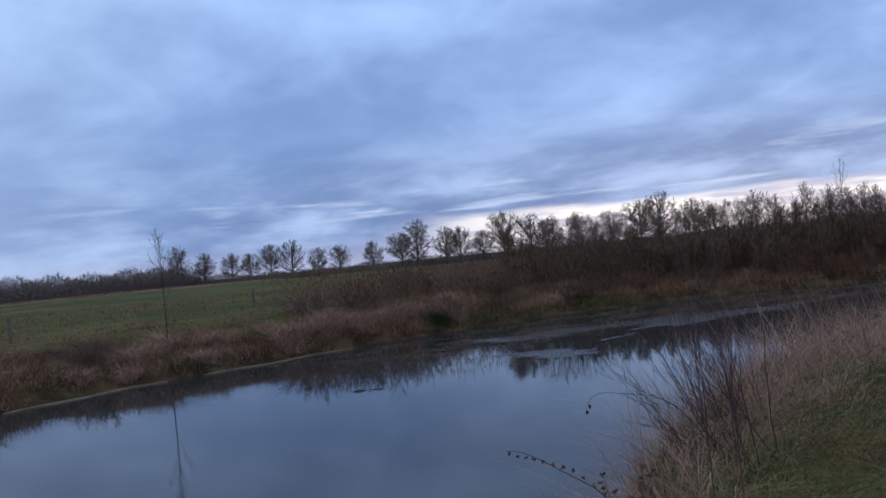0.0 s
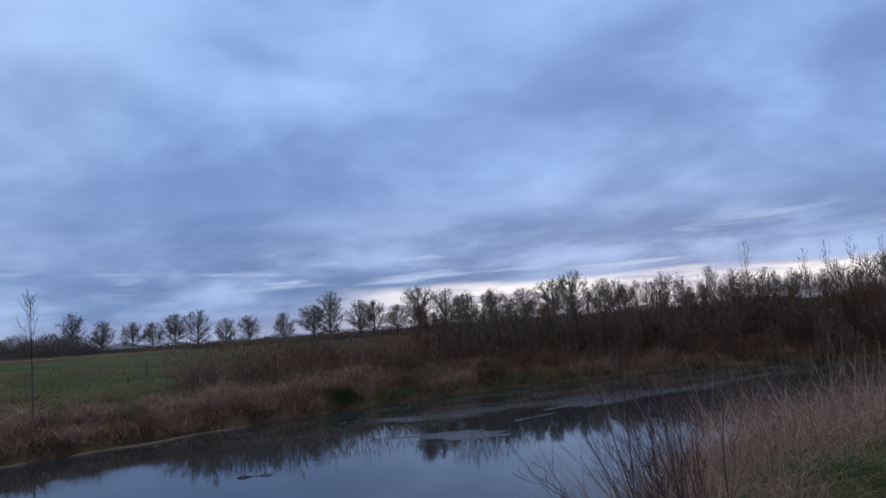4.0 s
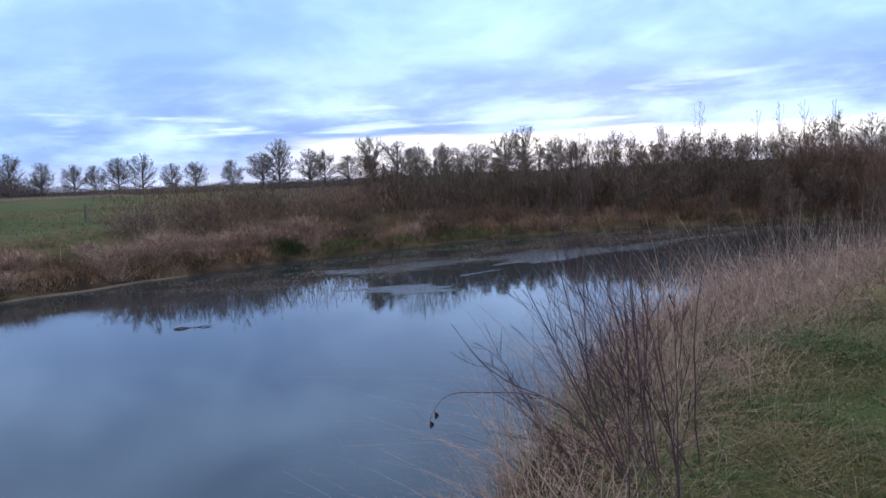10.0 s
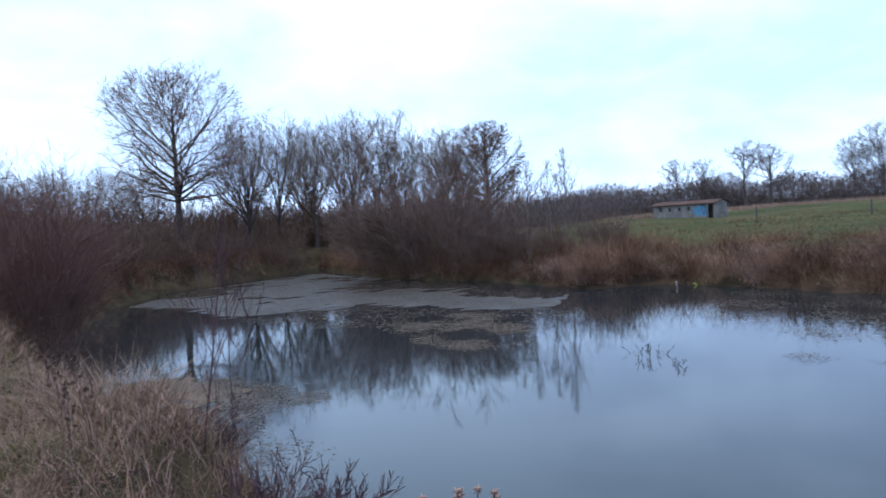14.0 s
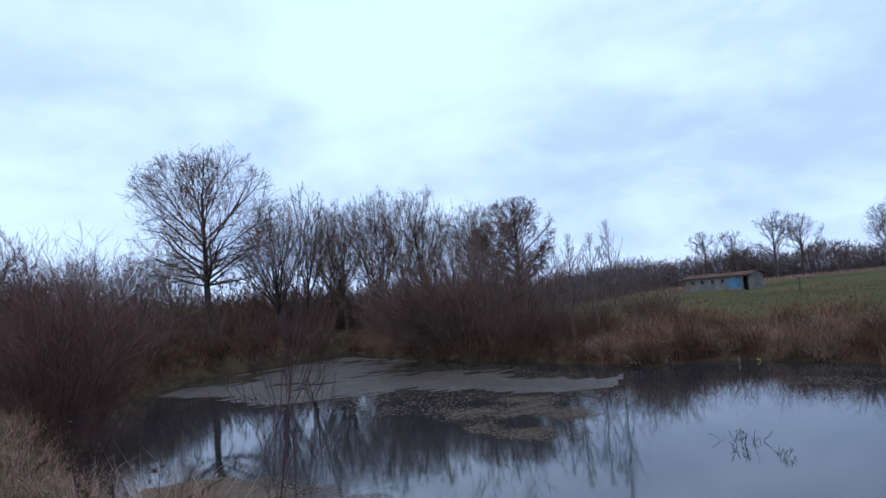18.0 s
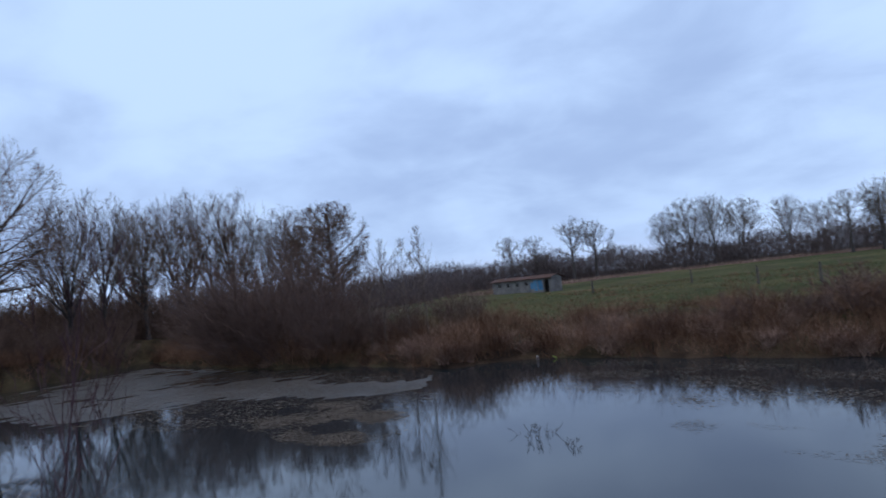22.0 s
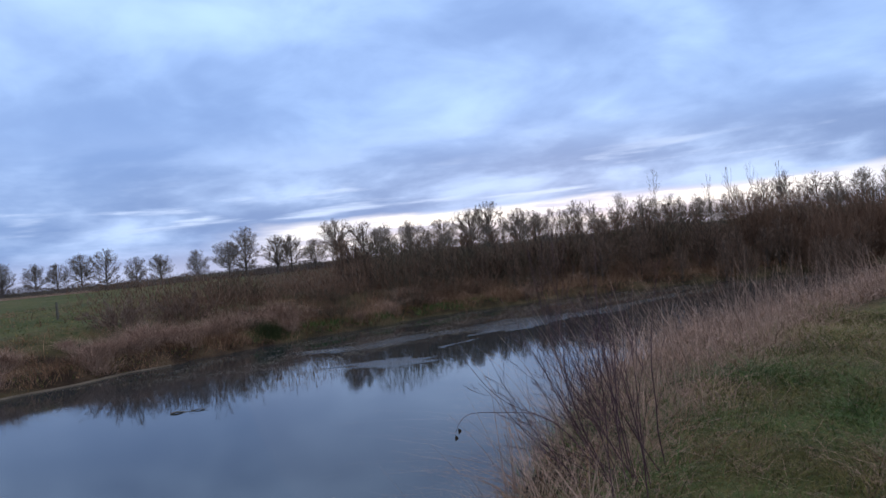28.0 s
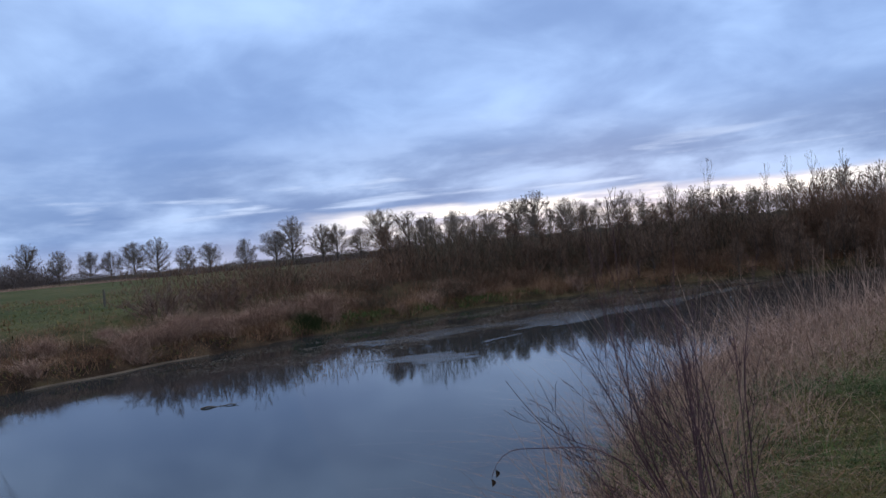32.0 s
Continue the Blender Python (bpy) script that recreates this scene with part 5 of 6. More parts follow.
red = bare_bush("red_bush", "large rounded reddish leafless bush by the inlet", 340, 4.6, 50, 130, TWIG_RED, (9, 6), 0.010, 1.1, 0.0045, 0.3, 24)
tagged(red, group="red bushes")
RED = [(-38.5, -9.3, 1.2), (-37.4, -7.0, 1.12), (-40.5, -11, 0.85), (-35.6, -4.6, 0.62), (-34.8, -1.8, 0.45), (-34, 1.2, 0.38)]
for i, (x, y, s) in enumerate(RED):
    m = stand(x, y, 77 * i, s, 0.05)
    if i == 0:
        red.matrix_basis = m
    else:
        copy_thing(red, m)
red2 = bare_bush("red_bush", "spreading reddish osier bush on the near bank", 341, 4.1, 24, 170, TWIG_OSIER, (9, 5), 0.008, 0.7, 0.0028, 0.05, 26)
tagged(red2, group="osiers on the near bank")
for i, (x, y, s) in enumerate([(-15.0, -12.2, 1.1), (-16.4, -13.0, 0.85)]):
    m = stand(x, y, 50 * i, s, 0.05)
    if i == 0:
        red2.matrix_basis = m
    else:
        copy_thing(red2, m)
scrub2 = bare_bush("scrub_bush", "dark leafless scrub under the trees by the inlet", 345, 4.0, 46, 50, TWIG, (6, 4), 0.015, 1.2, 0.009, 0.45, 20)
tagged(scrub2, group="dark scrub")
spots = [(-46 - 2.4 * k + r3.uniform(-2, 2), -24 - r3.uniform(0, 12), r3.uniform(0.7, 1.15)) for k in range(10)]
spots += [(-30 - 3 * k + r3.uniform(-1, 1), -25.5 - r3.uniform(0, 10), r3.uniform(0.5, 0.85)) for k in range(8)]
spots += [(-62 + r3.uniform(-5, 5), -20 + r3.uniform(-9, 8), r3.uniform(0.6, 0.9)) for k in range(10)]
spots += [(-22 - 3 * k, -24 - 2.6 * k + r3.uniform(-2, 2), r3.uniform(0.2, 0.36)) for k in range(6)]
for k in range(26):
    x = -20 - 1.6 * k
    spots.append((x, float(np.interp(x, [-60, -47, -36.5, -29, -18], [-26, -19.5, -22.5, -20.5, -14.2])) - r3.uniform(0.6, 5), r3.uniform(0.5, 1.0)))
spots += [(-50 - 1.5 * k + r3.uniform(-2, 2), -30 - r3.uniform(0, 16), r3.uniform(0.6, 0.95)) for k in range(14)]
spots += [(-24.5, -19.2, 0.5), (-26.5, -20.6, 0.62), (-28.5, -21.6, 0.7), (-30.8, -22.6, 0.6), (-33.2, -23.2, 0.72), (-35.5, -23.6, 0.65), (-22.6, -18.2, 0.45), (-38.5, -23.2, 0.6)]
# a taller row behind the trees
for k in range(22):
    a = math.radians(192 + 2.1 * k)
    d = 66 + r3.uniform(-3, 4)
    spots.append((d * math.cos(a), d * math.sin(a), r3.uniform(1.15, 1.65)))
for i, (x, y, s) in enumerate(spots):
    m = stand(x, y, r3.uniform(0, 360), s, 0.05)
    if i == 0:
        scrub2.matrix_basis = m
    else:
        copy_thing(scrub2, m)
bramble = bare_bush("bramble", "low dark red bramble bush on the reed bank", 350, 1.5, 62, 60, TWIG_RED, (6, 4), 0.010, 0.5, 0.007, 0.1)
tagged(bramble, group="brambles")
for i, (x, y, s) in enumerate([(-19.5, 17.6, 1.0), (-21, 16, 0.9), (-18.4, 19.2, 0.9), (-24.5, 12.2, 0.7), (-4.6, 31.4, 0.9), (-11, 25.8, 0.6), (-17.2, 17.4, 0.7), (-2.4, 33.0, 1.0), (-22.4, 14.6, 1.1), (-20.4, 18.2, 1.1), (-23.6, 13.2, 1.0), (-26, 10.4, 0.9), (-19, 16.2, 0.8), (-25, 14, 1.0), (-27.4, 8.4, 0.8), (-29, 6.6, 0.7)]):
    m = stand(x, y, 61 * i, s, 0.03)
    if i == 0:
        bramble.matrix_basis = m
    else:
        copy_thing(bramble, m)

# ---- shrubs on the near bank ----
def water_shrub(base, seed):
    """A leafless shrub, its stems swept out towards the water, the longest upright and forked at the tip."""
    rg = np.random.default_rng(seed)
    ob = tagged(new("bank_shrub"), "purple-brown leafless shrub at the water's edge", "shrub")
    n, k = 22, 8
    u = rg.uniform(0, 1, n)
    sweep = np.radians(np.where(u < 0.34, rg.uniform(44, 70, n), np.where(u < 0.82, rg.uniform(14, 44, n), rg.uniform(-6, 14, n))))
    deep = np.radians(rg.normal(6, 10, n))
    long = np.interp(np.degrees(sweep), [-12, 5, 18, 40, 66], [1.1, 1.6, 1.75, 1.2, 1.05]) * rg.uniform(0.7, 1.08, n)
    way = np.stack([-np.sin(sweep), np.sin(deep), np.cos(sweep) * np.cos(deep)], -1)
    P = np.empty((n, k, 3))
    P[:, 0] = np.stack([rg.normal(0, 0.14, n), rg.normal(0, 0.12, n), np.full(n, -0.08)], -1)
    for j in range(1, k):
        way = way + rg.normal(0, 0.05, (n, 3)) + np.array([0.01, 0, 0.05])
        way /= np.linalg.norm(way, axis=1, keepdims=True)
        P[:, j] = P[:, j - 1] + way * (long / (k - 1))[:, None]
    R = 0.0052 * rg.uniform(0.6, 1.15, n)[:, None] * np.linspace(1, 0.28, k)[None]
    for i in range(n):
        put_part("stem", mesh_of("stem", *tubes(P[i : i + 1], R[i : i + 1], 5), TWIG_PURPLE), ob)
    A, AR = sprout(rg, P, R, 7, (0.25, 1.0), 0.34, 28, 0.25, 5, 0.55, 0.1, 0.5)
    B, BR = sprout(rg, A, AR, 3, (0.2, 1.0), 0.5, 34, 0.2, 3, 0.7, 0.14, 0.4)
    put_part("crown", mesh_of("crown", *joined([tubes(A, np.maximum(AR, 0.0013), 3), tubes(B, np.maximum(BR, 0.001), 3)]), TWIG_PURPLE), ob)
    ob.matrix_basis = base
    return ob


water_shrub(stand(2.3, 5.42, 0, 1.0, 0.0), 360)
water_shrub(stand(2.8, 6.5, 20, 0.8, 0.0), 361)
for i, (x, y, tall) in enumerate([(1.66, 4.5, 1.2), (1.82, 4.45, 1.25), (2.5, 6.84, 2.0)]):
    ob = bare_tree("thin dark upright shoot beside the bank shrub", 365 + i, TWIG_PURPLE, TWIG_PURPLE, "shrub", True, tall=tall, trunk_r=0.0048, clear=0.3, limbs=14, wide=0.16 if i < 2 else 0.36,
                   twigs=(2, 2, 0), fine=0.0014, splay=30, top=0.98, lean=0.02, rise=0.6)
    ob.matrix_basis = stand(x, y, 80 * i, 1.0, 0.02)
ob = bare_tree("slim bare sapling at the near waterline", 370, TWIG_PURPLE, TWIG_PURPLE, apart=True, tall=2.9, trunk_r=0.010, clear=0.15, limbs=13, wide=1.1, twigs=(4, 3, 0), fine=0.0025,
               splay=30, top=0.95, lean=0.02, rise=0.6)
ob.matrix_basis = stand(-6.75, -2.5, 0, 1.0, 0.05)
ob = bare_tree("thin bare sapling with forked twigs at the near waterline", 372, TWIG_PURPLE, TWIG_PURPLE, apart=True, tall=3.05, trunk_r=0.011, clear=0.22, limbs=14, wide=1.0, twigs=(4, 3, 0),
               fine=0.0022, splay=34, top=0.9, lean=0.03, rise=0.5)
ob.matrix_basis = stand(-5.5, -2.1, 0, 1.0, 0.05) @ Matrix.Rotation(radians(-7), 4, "X") @ Matrix.Rotation(radians(-4), 4, "Y")
purple = bare_bush("bank_shrub", "low purple-brown leafless shrub on the bank edge", 371, 0.95, 44, 60, TWIG_PURPLE, (8, 4), 0.005, 0.25, 0.0026, 0.2, 26)
tagged(purple, group="low bank shrubs")
for i, (x, y, s) in enumerate([(-3.35, -0.5, 1.05), (-3.2, -0.28, 0.95), (-6.2, -2.4, 0.6)]):
    m = stand(x, y, 40 * i, s, 0.02)
    if i == 0:
        purple.matrix_basis = m
    else:
        copy_thing(purple, m)


# ---- fence posts, hut and flotsam ----
def fence_post(seed):
    rg = np.random.default_rng(seed)
    ob = tagged(new("fence_post"), "weathered wooden fence post in the meadow", "fence post", "meadow fence posts")
    P = np.zeros((1, 5, 3))
    P[0, :, 2] = np.linspace(-0.3, 1.15, 5)
    P[0, :, :2] = rg.normal(0, 0.01, (5, 2)).cumsum(0)
    R = np.array([[0.085, 0.082, 0.08, 0.076, 0.055]])
    put_part("shaft", mesh_of("shaft", *tubes(P, R, 7), WOODPOST), ob)
    W = np.array([[[0.05, -0.02, 0.9], [0.085, 0.0, 0.9], [0.05, 0.03, 0.9]]])
    put_part("staple", mesh_of("staple", *tubes(W, np.full((1, 3), 0.006), 4), WOODPOST), ob, "rusty wire staple")
    return ob


post = fence_post(1)
POSTS = [(-18, 34), (-27, 41.3), (-47, 79.5), (-11.5, 53.7), (-31.8, 34.7), (-40.6, 25.8), (-48, 20.3), (-37.8, 23.4), (-42, 21.3), (-42.9, 31.6), (-61.2, 12.4), (-64, 21.3), (-22.4, 37.6), (-36, 30)]
for i, (x, y) in enumerate(POSTS):
    m = stand(x, y, 40 * i, 1.0, 0.0, r3.uniform(-4, 4))
    if i == 0:
        post.matrix_basis = m
    else:
        copy_thing(post, m)


def box(bm, x0, x1, y0, y1, z0, z1):
    made = bmesh.ops.create_cube(bm, size=1.0, matrix=Matrix.Translation(((x0 + x1) / 2, (y0 + y1) / 2, (z0 + z1) / 2)) @ Matrix.Diagonal((x1 - x0, y1 - y0, z1 - z0, 1)))
    return made["verts"]


def hut():
    """A long low shed: x along its front, y into it."""
    ob = tagged(new("shed"), "long low rendered shed with red roof and blue graffiti", "shed")
    L, D, H = 20.3, 2.0, 2.3
    bm = bmesh.new()
    box(bm, 0, 0.24, 0, D, 0, H)
    box(bm, L - 0.24, L, 0, D, 0, H)
    box(bm, 0.24, L - 0.24, D - 0.24, D, 0, H)
    part("wall", bm, PLASTER, ob)
    bm = bmesh.new()
    wins = [2.2, 5.4, 8.6, 11.8]
    x = 0.24
    for w in wins:
        box(bm, x, w, 0, 0.24, 0, H)
        box(bm, w, w + 0.9, 0, 0.24, 0, 1.25)
        box(bm, w, w + 0.9, 0, 0.24, 1.85, H)
        x = w + 0.9
    box(bm, x, 17.9, 0, 0.24, 0, H)
    box(bm, 17.9, 19.5, 0, 0.24, 2.05, H)
    box(bm, 19.5, L - 0.24, 0, 0.24, 0, H)
    part("front_wall", bm, PLASTER, ob)
    for w in wins:
        bm = bmesh.new()
        box(bm, w + 0.002, w + 0.898, 0.1, 0.14, 1.252, 1.848)
        win = part("window", bm, DARKHOLE, ob, "broken window, its dark inside painted on a panel")
        bm = bmesh.new()
        box(bm, w + 0.42, w + 0.48, 0.05, 0.098, 1.252, 1.848)
        part("bar", bm, WOODPOST, win)
    # a near-black panel in the doorway in place of the shade within
    bm = bmesh.new()
    box(bm, 17.9, 19.5, 0.5, 0.56, 0, 2.05)
    part("doorway", bm, DARKHOLE, ob, "open doorway, its inner shade painted on a panel")
    for g, w, z0, z1 in ((13.5, 1.2, 0.6, 1.7), (14.8, 1.1, 0.3, 2.1), (16.1, 1.4, 0.4, 2.0)):
        bm = bmesh.new()
        box(bm, g, g + w, -0.012, -0.004, z0, z1)
        vs = [v for v in bm.verts]
        for v in vs:
            v.co.x += 0.18 * math.sin(5 * v.co.z)
        part("graffiti", bm, BLUEPAINT, ob, "blue sprayed graffiti")
    for side in (0, 1):
        y0, y1 = (-0.45, D / 2) if side == 0 else (D / 2, D + 0.45)
        z0, z1 = (H - 0.05, H + 0.48) if side == 0 else (H + 0.48, H - 0.05)
        for k in range(18):
            bm = bmesh.new()
            xa, xb = -0.4 + k * (L + 0.8) / 18, -0.4 + (k + 0.97) * (L + 0.8) / 18
            vs = [bm.verts.new((xa, y0, z0)), bm.verts.new((xb, y0, z0)), bm.verts.new((xb, y1, z1)), bm.verts.new((xa, y1, z1))]
            top = [bm.verts.new((v.co.x, v.co.y, v.co.z + 0.07)) for v in vs]
            bm.faces.new(vs[::-1])
            bm.faces.new(top)
            for a in range(4):
                bm.faces.new((vs[a], vs[(a + 1) % 4], top[(a + 1) % 4], top[a]))
            part("roof_panel", bm, TILE, ob)
    for x0 in (0.0, L - 0.24):
        bm = bmesh.new()
        tri = [(x0, 0, H), (x0, D, H), (x0, D / 2, H + 0.48)]
        a = [bm.verts.new(p) for p in tri]
        b = [bm.verts.new((p[0] + 0.24, p[1], p[2])) for p in tri]
        bm.faces.new(a[::-1])
        bm.faces.new(b)
        for k in range(3):
            bm.faces.new((a[k], a[(k + 1) % 3], b[(k + 1) % 3], b[k]))
        part("gable", bm, PLASTER, ob)
    return ob


hut_from, hut_to = (-105.2, 7.1), (-90.6, 13.8)
m = stand(*hut_from, math.degrees(math.atan2(hut_to[1] - hut_from[1], hut_to[0] - hut_from[0])), (0.74, 0.76), 0.1)
hut().matrix_basis = m


def bottle(label, mat, cap, m):
    ob = tagged(new("bottle"), label, "bottle")
    prof = [(0, 0.0), (0.036, 0.0), (0.04, 0.015), (0.04, 0.17), (0.03, 0.2), (0.014, 0.225), (0.014, 0.245)]
    bm = bmesh.new()
    rings = [[bm.verts.new((r * math.cos(a), r * math.sin(a), z)) for a in [2 * math.pi * k / 12 for k in range(12)]] for r, z in prof[1:]]
    bm.faces.new(rings[0][::-1])
    for lo, hi in zip(rings, rings[1:]):
        for k in range(12):
            bm.faces.new((lo[k], lo[(k + 1) % 12], hi[(k + 1) % 12], hi[k]))
    bm.faces.new(rings[-1])
    part("body", bm, mat, ob)
    bm = bmesh.new()
    bmesh.ops.create_cone(bm, cap_ends=True, segments=12, radius1=0.017, radius2=0.016, depth=0.022, matrix=Matrix.Translation((0, 0, 0.258)))
    part("cap", bm, cap, ob)
    ob.matrix_basis = m
    return ob


bottle("yellow-green plastic bottle floating by the reeds", YELLOWPLASTIC, YELLOWPLASTIC, pose(-28.3, 4.5, 0.02, 60, 0, 30) @ Matrix.Scale(0.65, 4))
bottle("faded pinkish plastic bottle floating by the reeds", PINKPLASTIC, WHITEPLASTIC, pose(-28.2, 3.8, 0.03, 50, 0, 80) @ Matrix.Scale(1.0, 4))
bottle("white plastic bottle stranded by the far bank", WHITEPLASTIC, WHITEPLASTIC, pose(-36.2, -6.6, 0.02, 84, 0, 60) @ Matrix.Scale(1.0, 4))
# a dot of foam, drawn with the bottle shape
bottle("small white bottle shape standing in for a dot of foam on open water", WHITEPLASTIC, WHITEPLASTIC, pose(-7.7, 10.9, 0.02, 86, 0, 20) @ Matrix.Scale(0.8, 4))


def branch_on(name, label, points, radius, mat, seed, twigs=6):
    """A fallen branch through the given places."""
    rg = np.random.default_rng(seed)
    pts = np.array(points, float)
    s = np.linspace(0, 1, 14)
    t = np.linspace(0, 1, len(pts))
    P = np.stack([np.interp(s, t, pts[:, k]) for k in range(3)], -1)[None]
    for _ in range(2):
        P[0, 1:-1] = (P[0, :-2] + 2 * P[0, 1:-1] + P[0, 2:]) / 4
    P[0, :, 2] += 0.02 * np.sin(9 * s)
    R = radius * np.linspace(1, 0.35, 14)[None]
    ob = tagged(new(name), label, "branch")
    put_part("limb", mesh_of("limb", *tubes(P, R, 7), mat), ob)
    if twigs:
        A, AR = sprout(rg, P, R, twigs, (0.3, 1.0), 0.16, 42, 0.3, 4, 0.5, 0.15, 0.3)
        put_part("twigs", mesh_of("twigs", *tubes(A, np.maximum(AR, 0.006), 4), mat), ob)
    return ob


branch_on("fallen_branch", "long pale fallen branch lying in the reeds", [(-19.4, 16.2, 1.05), (-18.4, 17.3, 0.85), (-17.1, 18.6, 0.72), (-16.35, 19.3, 0.88), (-15.8, 19.9, 1.2)], 0.04, DEADWOOD, 7, 4)
branch_on("driftwood", "dark waterlogged branch floating on the pond", [(-1.75, 18.2, 0.0), (-1.4, 18.25, 0.014), (-1.05, 18.2, 0.0)], 0.022, BARK, 8, 5)
branch_on("fallen_branch", "dark bare branch lying in the water by the spit", [(-10.6, -7.0, 0.25), (-11.4, -7.3, 0.12), (-12.1, -7.0, 0.06), (-12.9, -6.9, 0.15)], 0.03, BARK, 31, 12)
branch_on("fallen_branch", "forked bare branch reaching up out of the water", [(-10.4, -6.4, -0.05), (-10.9, -6.5, 0.35), (-11.2, -6.3, 0.8)], 0.02, BARK, 32, 10)
sprig = bare_bush("sprig", "small leafy sprig poking out of the pond", 375, 0.5, 66, 9, BARK, (5, 0), 0.008, 0.3, 0.005, 0.1, 40, "twig")
sprig.matrix_basis = pose(-15.1, 2.2, -0.02)
sprig = copy_thing(sprig, pose(-13.9, 2.5, -0.05, 0, 0, 70) @ Matrix.Scale(0.7, 4))
branch_on("fallen_branch", "dead branch hanging over the water", [(0.9, 4.9, 1.1), (0.45, 5.05, 0.85), (0.1, 5.15, 0.62)], 0.008, TWIG_PURPLE, 10, 8)


def silt_strip(line, seed):
    """A pale strip of washed-up litter along the waterline."""
    rg = np.random.default_rng(seed)
    pts = np.array(line, float)
    s = np.linspace(0, 1, 60)
    t = np.linspace(0, 1, len(pts))
    c = np.stack([np.interp(s, t, pts[:, k]) for k in range(2)], -1)
    d = np.gradient(c, axis=0)
    nrm = np.stack([-d[:, 1], d[:, 0]], -1) / np.linalg.norm(d, axis=1)[:, None]
    w = 0.10 + 0.10 * np.abs(np.sin(7 * s) * np.sin(17 * s)) + rg.uniform(0, 0.05, 60)
    w *= np.sin(np.pi * s) ** 0.4
    rows = []
    for off, z in ((-1, 0.006), (-0.5, 0.035), (0.3, 0.045), (1, 0.02)):
        p = c + nrm * (off * w)[:, None] + nrm * (0.12 * np.sin(11 * s))[:, None]
        rows.append(np.column_stack([p, np.full(60, z)]))
    v = np.stack(rows, 1)
    idx = np.arange(240).reshape(60, 4)
    q = np.stack([idx[:-1, :-1], idx[1:, :-1], idx[1:, 1:], idx[:-1, 1:]], -1).reshape(-1, 4)
    tagged(new("silt_strip", mesh_of("silt_strip", v.reshape(-1, 3), q, SILT)), "pale strip of washed-up reed litter at the waterline", "litter", "silt strips")


silt_strip([(-11.2, 20.4), (-9.6, 22.4), (-8.0, 23.8)], 1)
silt_strip([(-7.0, 24.3), (-5.6, 25.4), (-4.0, 26.7), (-2.6, 27.7)], 2)
silt_strip([(-24.2, 9.0), (-23.7, 10.0), (-23.4, 10.6)], 6)
silt_strip([(-22.5, 11.2), (-21.6, 11.9)], 7)
silt_strip([(-27.0, 6.1), (-26.5, 7.0)], 8)
silt_strip([(-40.5, -12.6), (-39, -11.4), (-38, -10.5)], 4)


# ---- small plants near the camera ----
def dead_weed(seed, tall, head=1.0, seeds=None):
    """A dead umbel: a stalk with a head of seed clusters."""
    rg = np.random.default_rng(seed)
    ob = tagged(new("dead_weed"), "dead brown weed stalk with seed heads", "weed", "dead weeds")
    P, R = stems(rg, 1, tall, 6, 0.005, 7, 0.0, 0.04, 0.3, 0.02)
    A, AR = sprout(rg, P, R, 7, (0.45, 0.95), 0.28, 30, 0.6, 4, 0.6, 0.08, 0.5)
    put_part("stalk", mesh_of("stalk", *joined([tubes(P, R, 5), tubes(A, np.maximum(AR, 0.0015), 4)]), TWIG_PURPLE), ob)
    for tip in (P[0, -1], *A[:, -1]):
        n = 16
        base = np.repeat(tip[None], n, 0)
        d = rg.normal(size=(n, 3)) * np.array([1, 1, 0.6])
        d /= np.linalg.norm(d, axis=1, keepdims=True)
        S = base[:, None] + d[:, None] * np.linspace(0, 1, 3)[None, :, None] * rg.uniform(0.015, 0.045, n)[:, None, None] * head
        put_part("seed_head", mesh_of("seed_head", *tubes(S, np.tile([0.002, 0.007, 0.003], (n, 1)) * head, 4), seeds or LEAF), ob)
    return ob


weed = dead_weed(500, 0.85, 0.55)
for i, (x, y, s) in enumerate([(-4.9, -3.1, 1.1), (-5.4, -3.6, 1.0), (-4.6, -2.7, 0.9), (-6.2, -4.2, 1.1), (-5.8, -3.2, 1.0), (-7.0, -5.0, 1.1), (-3.9, -2.2, 0.8), (-4.3, -2.3, 1.0)]):
    m = stand(x, y, 65 * i, s, 0.02)
    if i == 0:
        weed.matrix_basis = m
    else:
        copy_thing(weed, m)


weed = dead_weed(501, 0.92, 0.36, DRY)
tagged(weed, "dead tan weed stalk with fluffy seed heads on the bank edge", group="tan weeds")
for i, (x, y, s) in enumerate([(-1.71, 0.93, 1.16), (-1.75, 1.05, 1.29), (-1.76, 1.09, 1.29), (-1.78, 1.19, 1.38), (-1.79, 1.27, 1.41), (-1.81, 1.38, 1.52), (-1.81, 1.46, 1.57), (-1.77, 1.16, 1.31), (-1.73, 0.98, 1.17)]):
    m = stand(x, y, 65 * i, s, 0.02)
    if i == 0:
        weed.matrix_basis = m
    else:
        copy_thing(weed, m)
weed = dead_weed(503, 0.8, 0.5)
for i, (x, y, s) in enumerate([(0.98, 3.85, 0.95), (0.9, 3.95, 0.85), (1.05, 4.1, 1.0)]):
    m = stand(x, y, 65 * i, s, 0.02) @ Matrix.Rotation(radians(-10), 4, "Y")
    if i == 0:
        weed.matrix_basis = m
    else:
        copy_thing(weed, m)


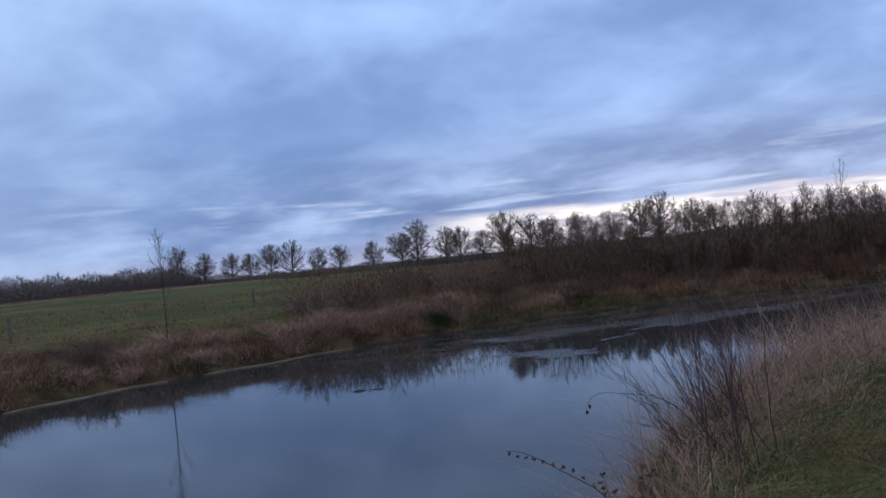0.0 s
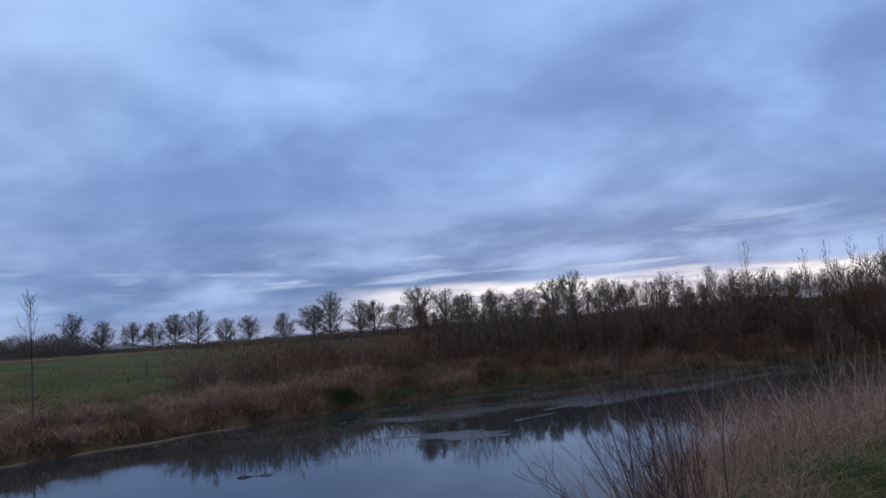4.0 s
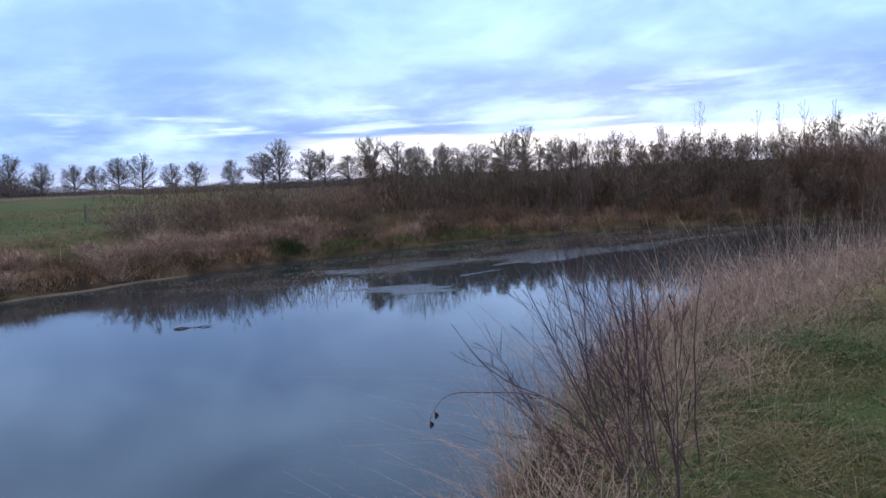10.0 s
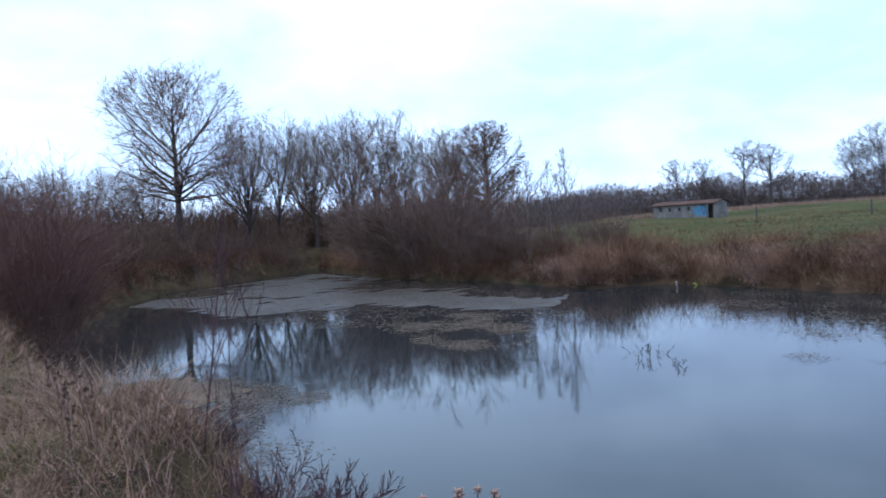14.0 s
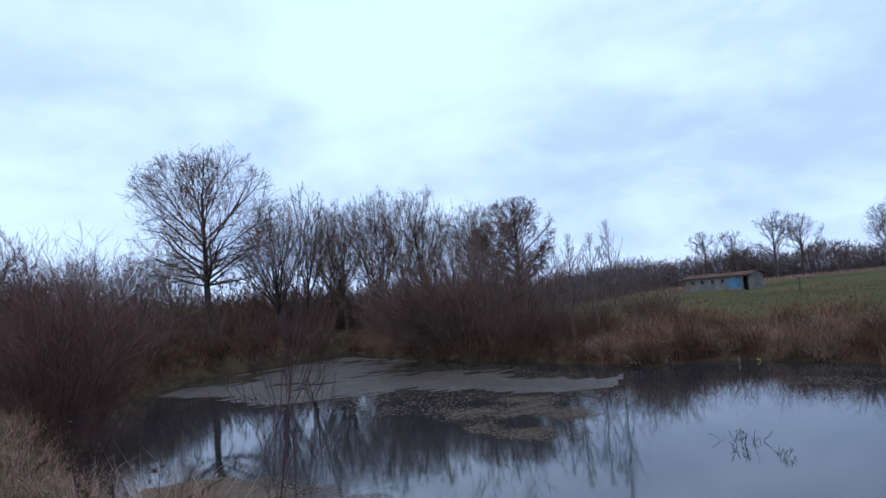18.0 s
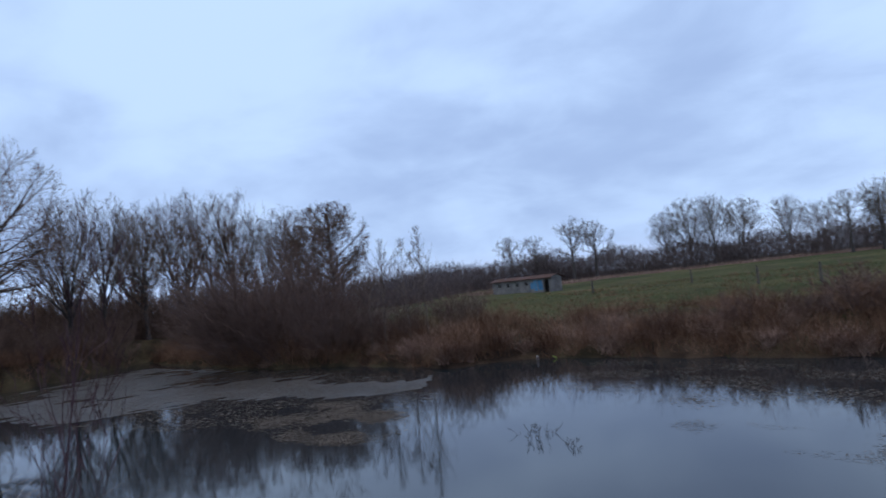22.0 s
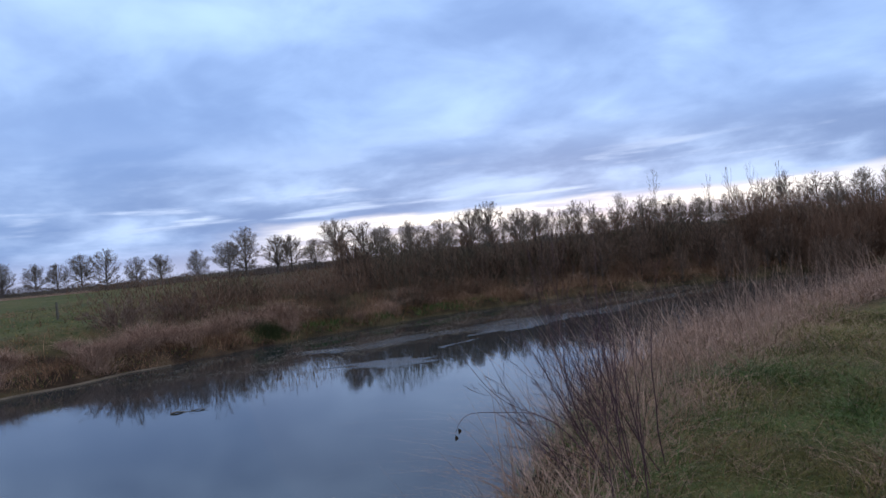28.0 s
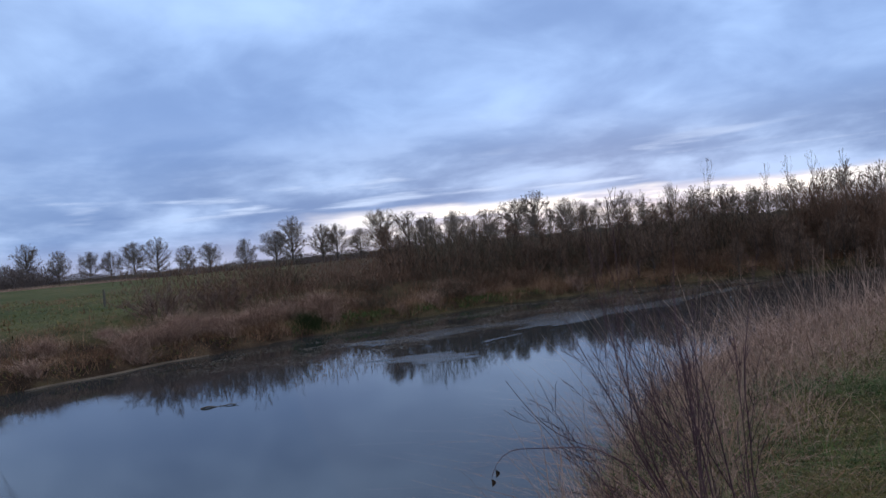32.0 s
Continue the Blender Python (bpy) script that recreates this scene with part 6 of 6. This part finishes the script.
def seed_spike(points, seed):
    """A dead dock spike leaning out over the water, knobbly with seed clusters."""
    ob = branch_on("dead_weed", "dark dead seed spike leaning out over the water", points, 0.004, TWIG_PURPLE, seed, 0)
    tagged(ob, category="weed", group="leaning seed spikes")
    rg = np.random.default_rng(seed)
    pts = np.array(points, float)
    for i in range(12):
        u = 0.25 + 0.72 * i / 11
        c = np.array([np.interp(u, np.linspace(0, 1, len(pts)), pts[:, k]) for k in range(3)])
        n = 9
        d = rg.normal(size=(n, 3))
        d /= np.linalg.norm(d, axis=1, keepdims=True)
        S = c[None, None] + d[:, None] * np.linspace(0, 1, 3)[None, :, None] * rg.uniform(0.006, 0.018, n)[:, None, None]
        put_part("seed_cluster", mesh_of("seed_cluster", *tubes(S, np.tile([0.0015, 0.0035, 0.0015], (n, 1)), 4), LEAF), ob)
    return ob


seed_spike([(0.98, 3.72, 1.35), (0.86, 3.68, 1.72), (0.68, 3.66, 1.90), (0.5, 3.68, 1.97), (0.36, 3.71, 2.01)], 61)


def arching_shoot(label, points, seed, leaves):
    ob = branch_on("arching_shoot", label, points, 0.0035, TWIG_PURPLE, seed, 0)
    tagged(ob, category="shoot")
    rg = np.random.default_rng(seed)
    pts = np.array(points, float)
    for i in range(leaves):
        p = pts[-1] + (pts[-2] - pts[-1]) * 0.5 * i
        bm = bmesh.new()
        row = []
        for k in range(6):
            u = k / 5
            w = 0.010 * math.sin(math.pi * min(u * 0.95 + 0.03, 1))
            c = Vector(p) + Vector((0.01 * math.sin(3 * u), 0.008 * u, -0.038 * u))
            row.append((bm.verts.new(c + Vector((w, 0.2 * w, 0))), bm.verts.new(c + Vector((0, 0.006, 0))), bm.verts.new(c - Vector((w, -0.2 * w, 0)))))
        for a, b in zip(row, row[1:]):
            bm.faces.new((a[0], a[1], b[1], b[0]))
            bm.faces.new((a[1], a[2], b[2], b[1]))
        part("leaf", bm, LEAF, ob, "curled dead leaf")
    return ob


arching_shoot("thin arching shoot with curled dead leaves over the water", [(2.05, 5.5, 1.4), (1.9, 5.54, 1.66), (1.71, 5.53, 1.81), (1.55, 5.47, 1.88), (1.38, 5.41, 1.92), (1.24, 5.35, 1.93), (1.15, 5.31, 1.9), (1.1, 5.29, 1.83)], 21, 2)
arching_shoot("bare arching shoot reaching out over the water", [(2.05, 5.52, 1.4), (1.9, 5.54, 1.66), (1.71, 5.53, 1.81), (1.54, 5.53, 1.91), (1.4, 5.51, 2.01), (1.3, 5.49, 2.12), (1.25, 5.45, 2.21)], 22, 0)


# a dark green rush clump at the foot of the far bank
rg = np.random.default_rng(77)
rx, ry = rg.normal(0.8, 0.26, 1500), rg.normal(30.7, 0.24, 1500)
grass_stuff("rush_clump", "dark green rush clump at the far waterline", RUSH, rg, rx, ry, rg.uniform(0.25, 0.6, 1500), rg.uniform(0.1, 0.7, 1500), np.full(1500, 0.012), 4)
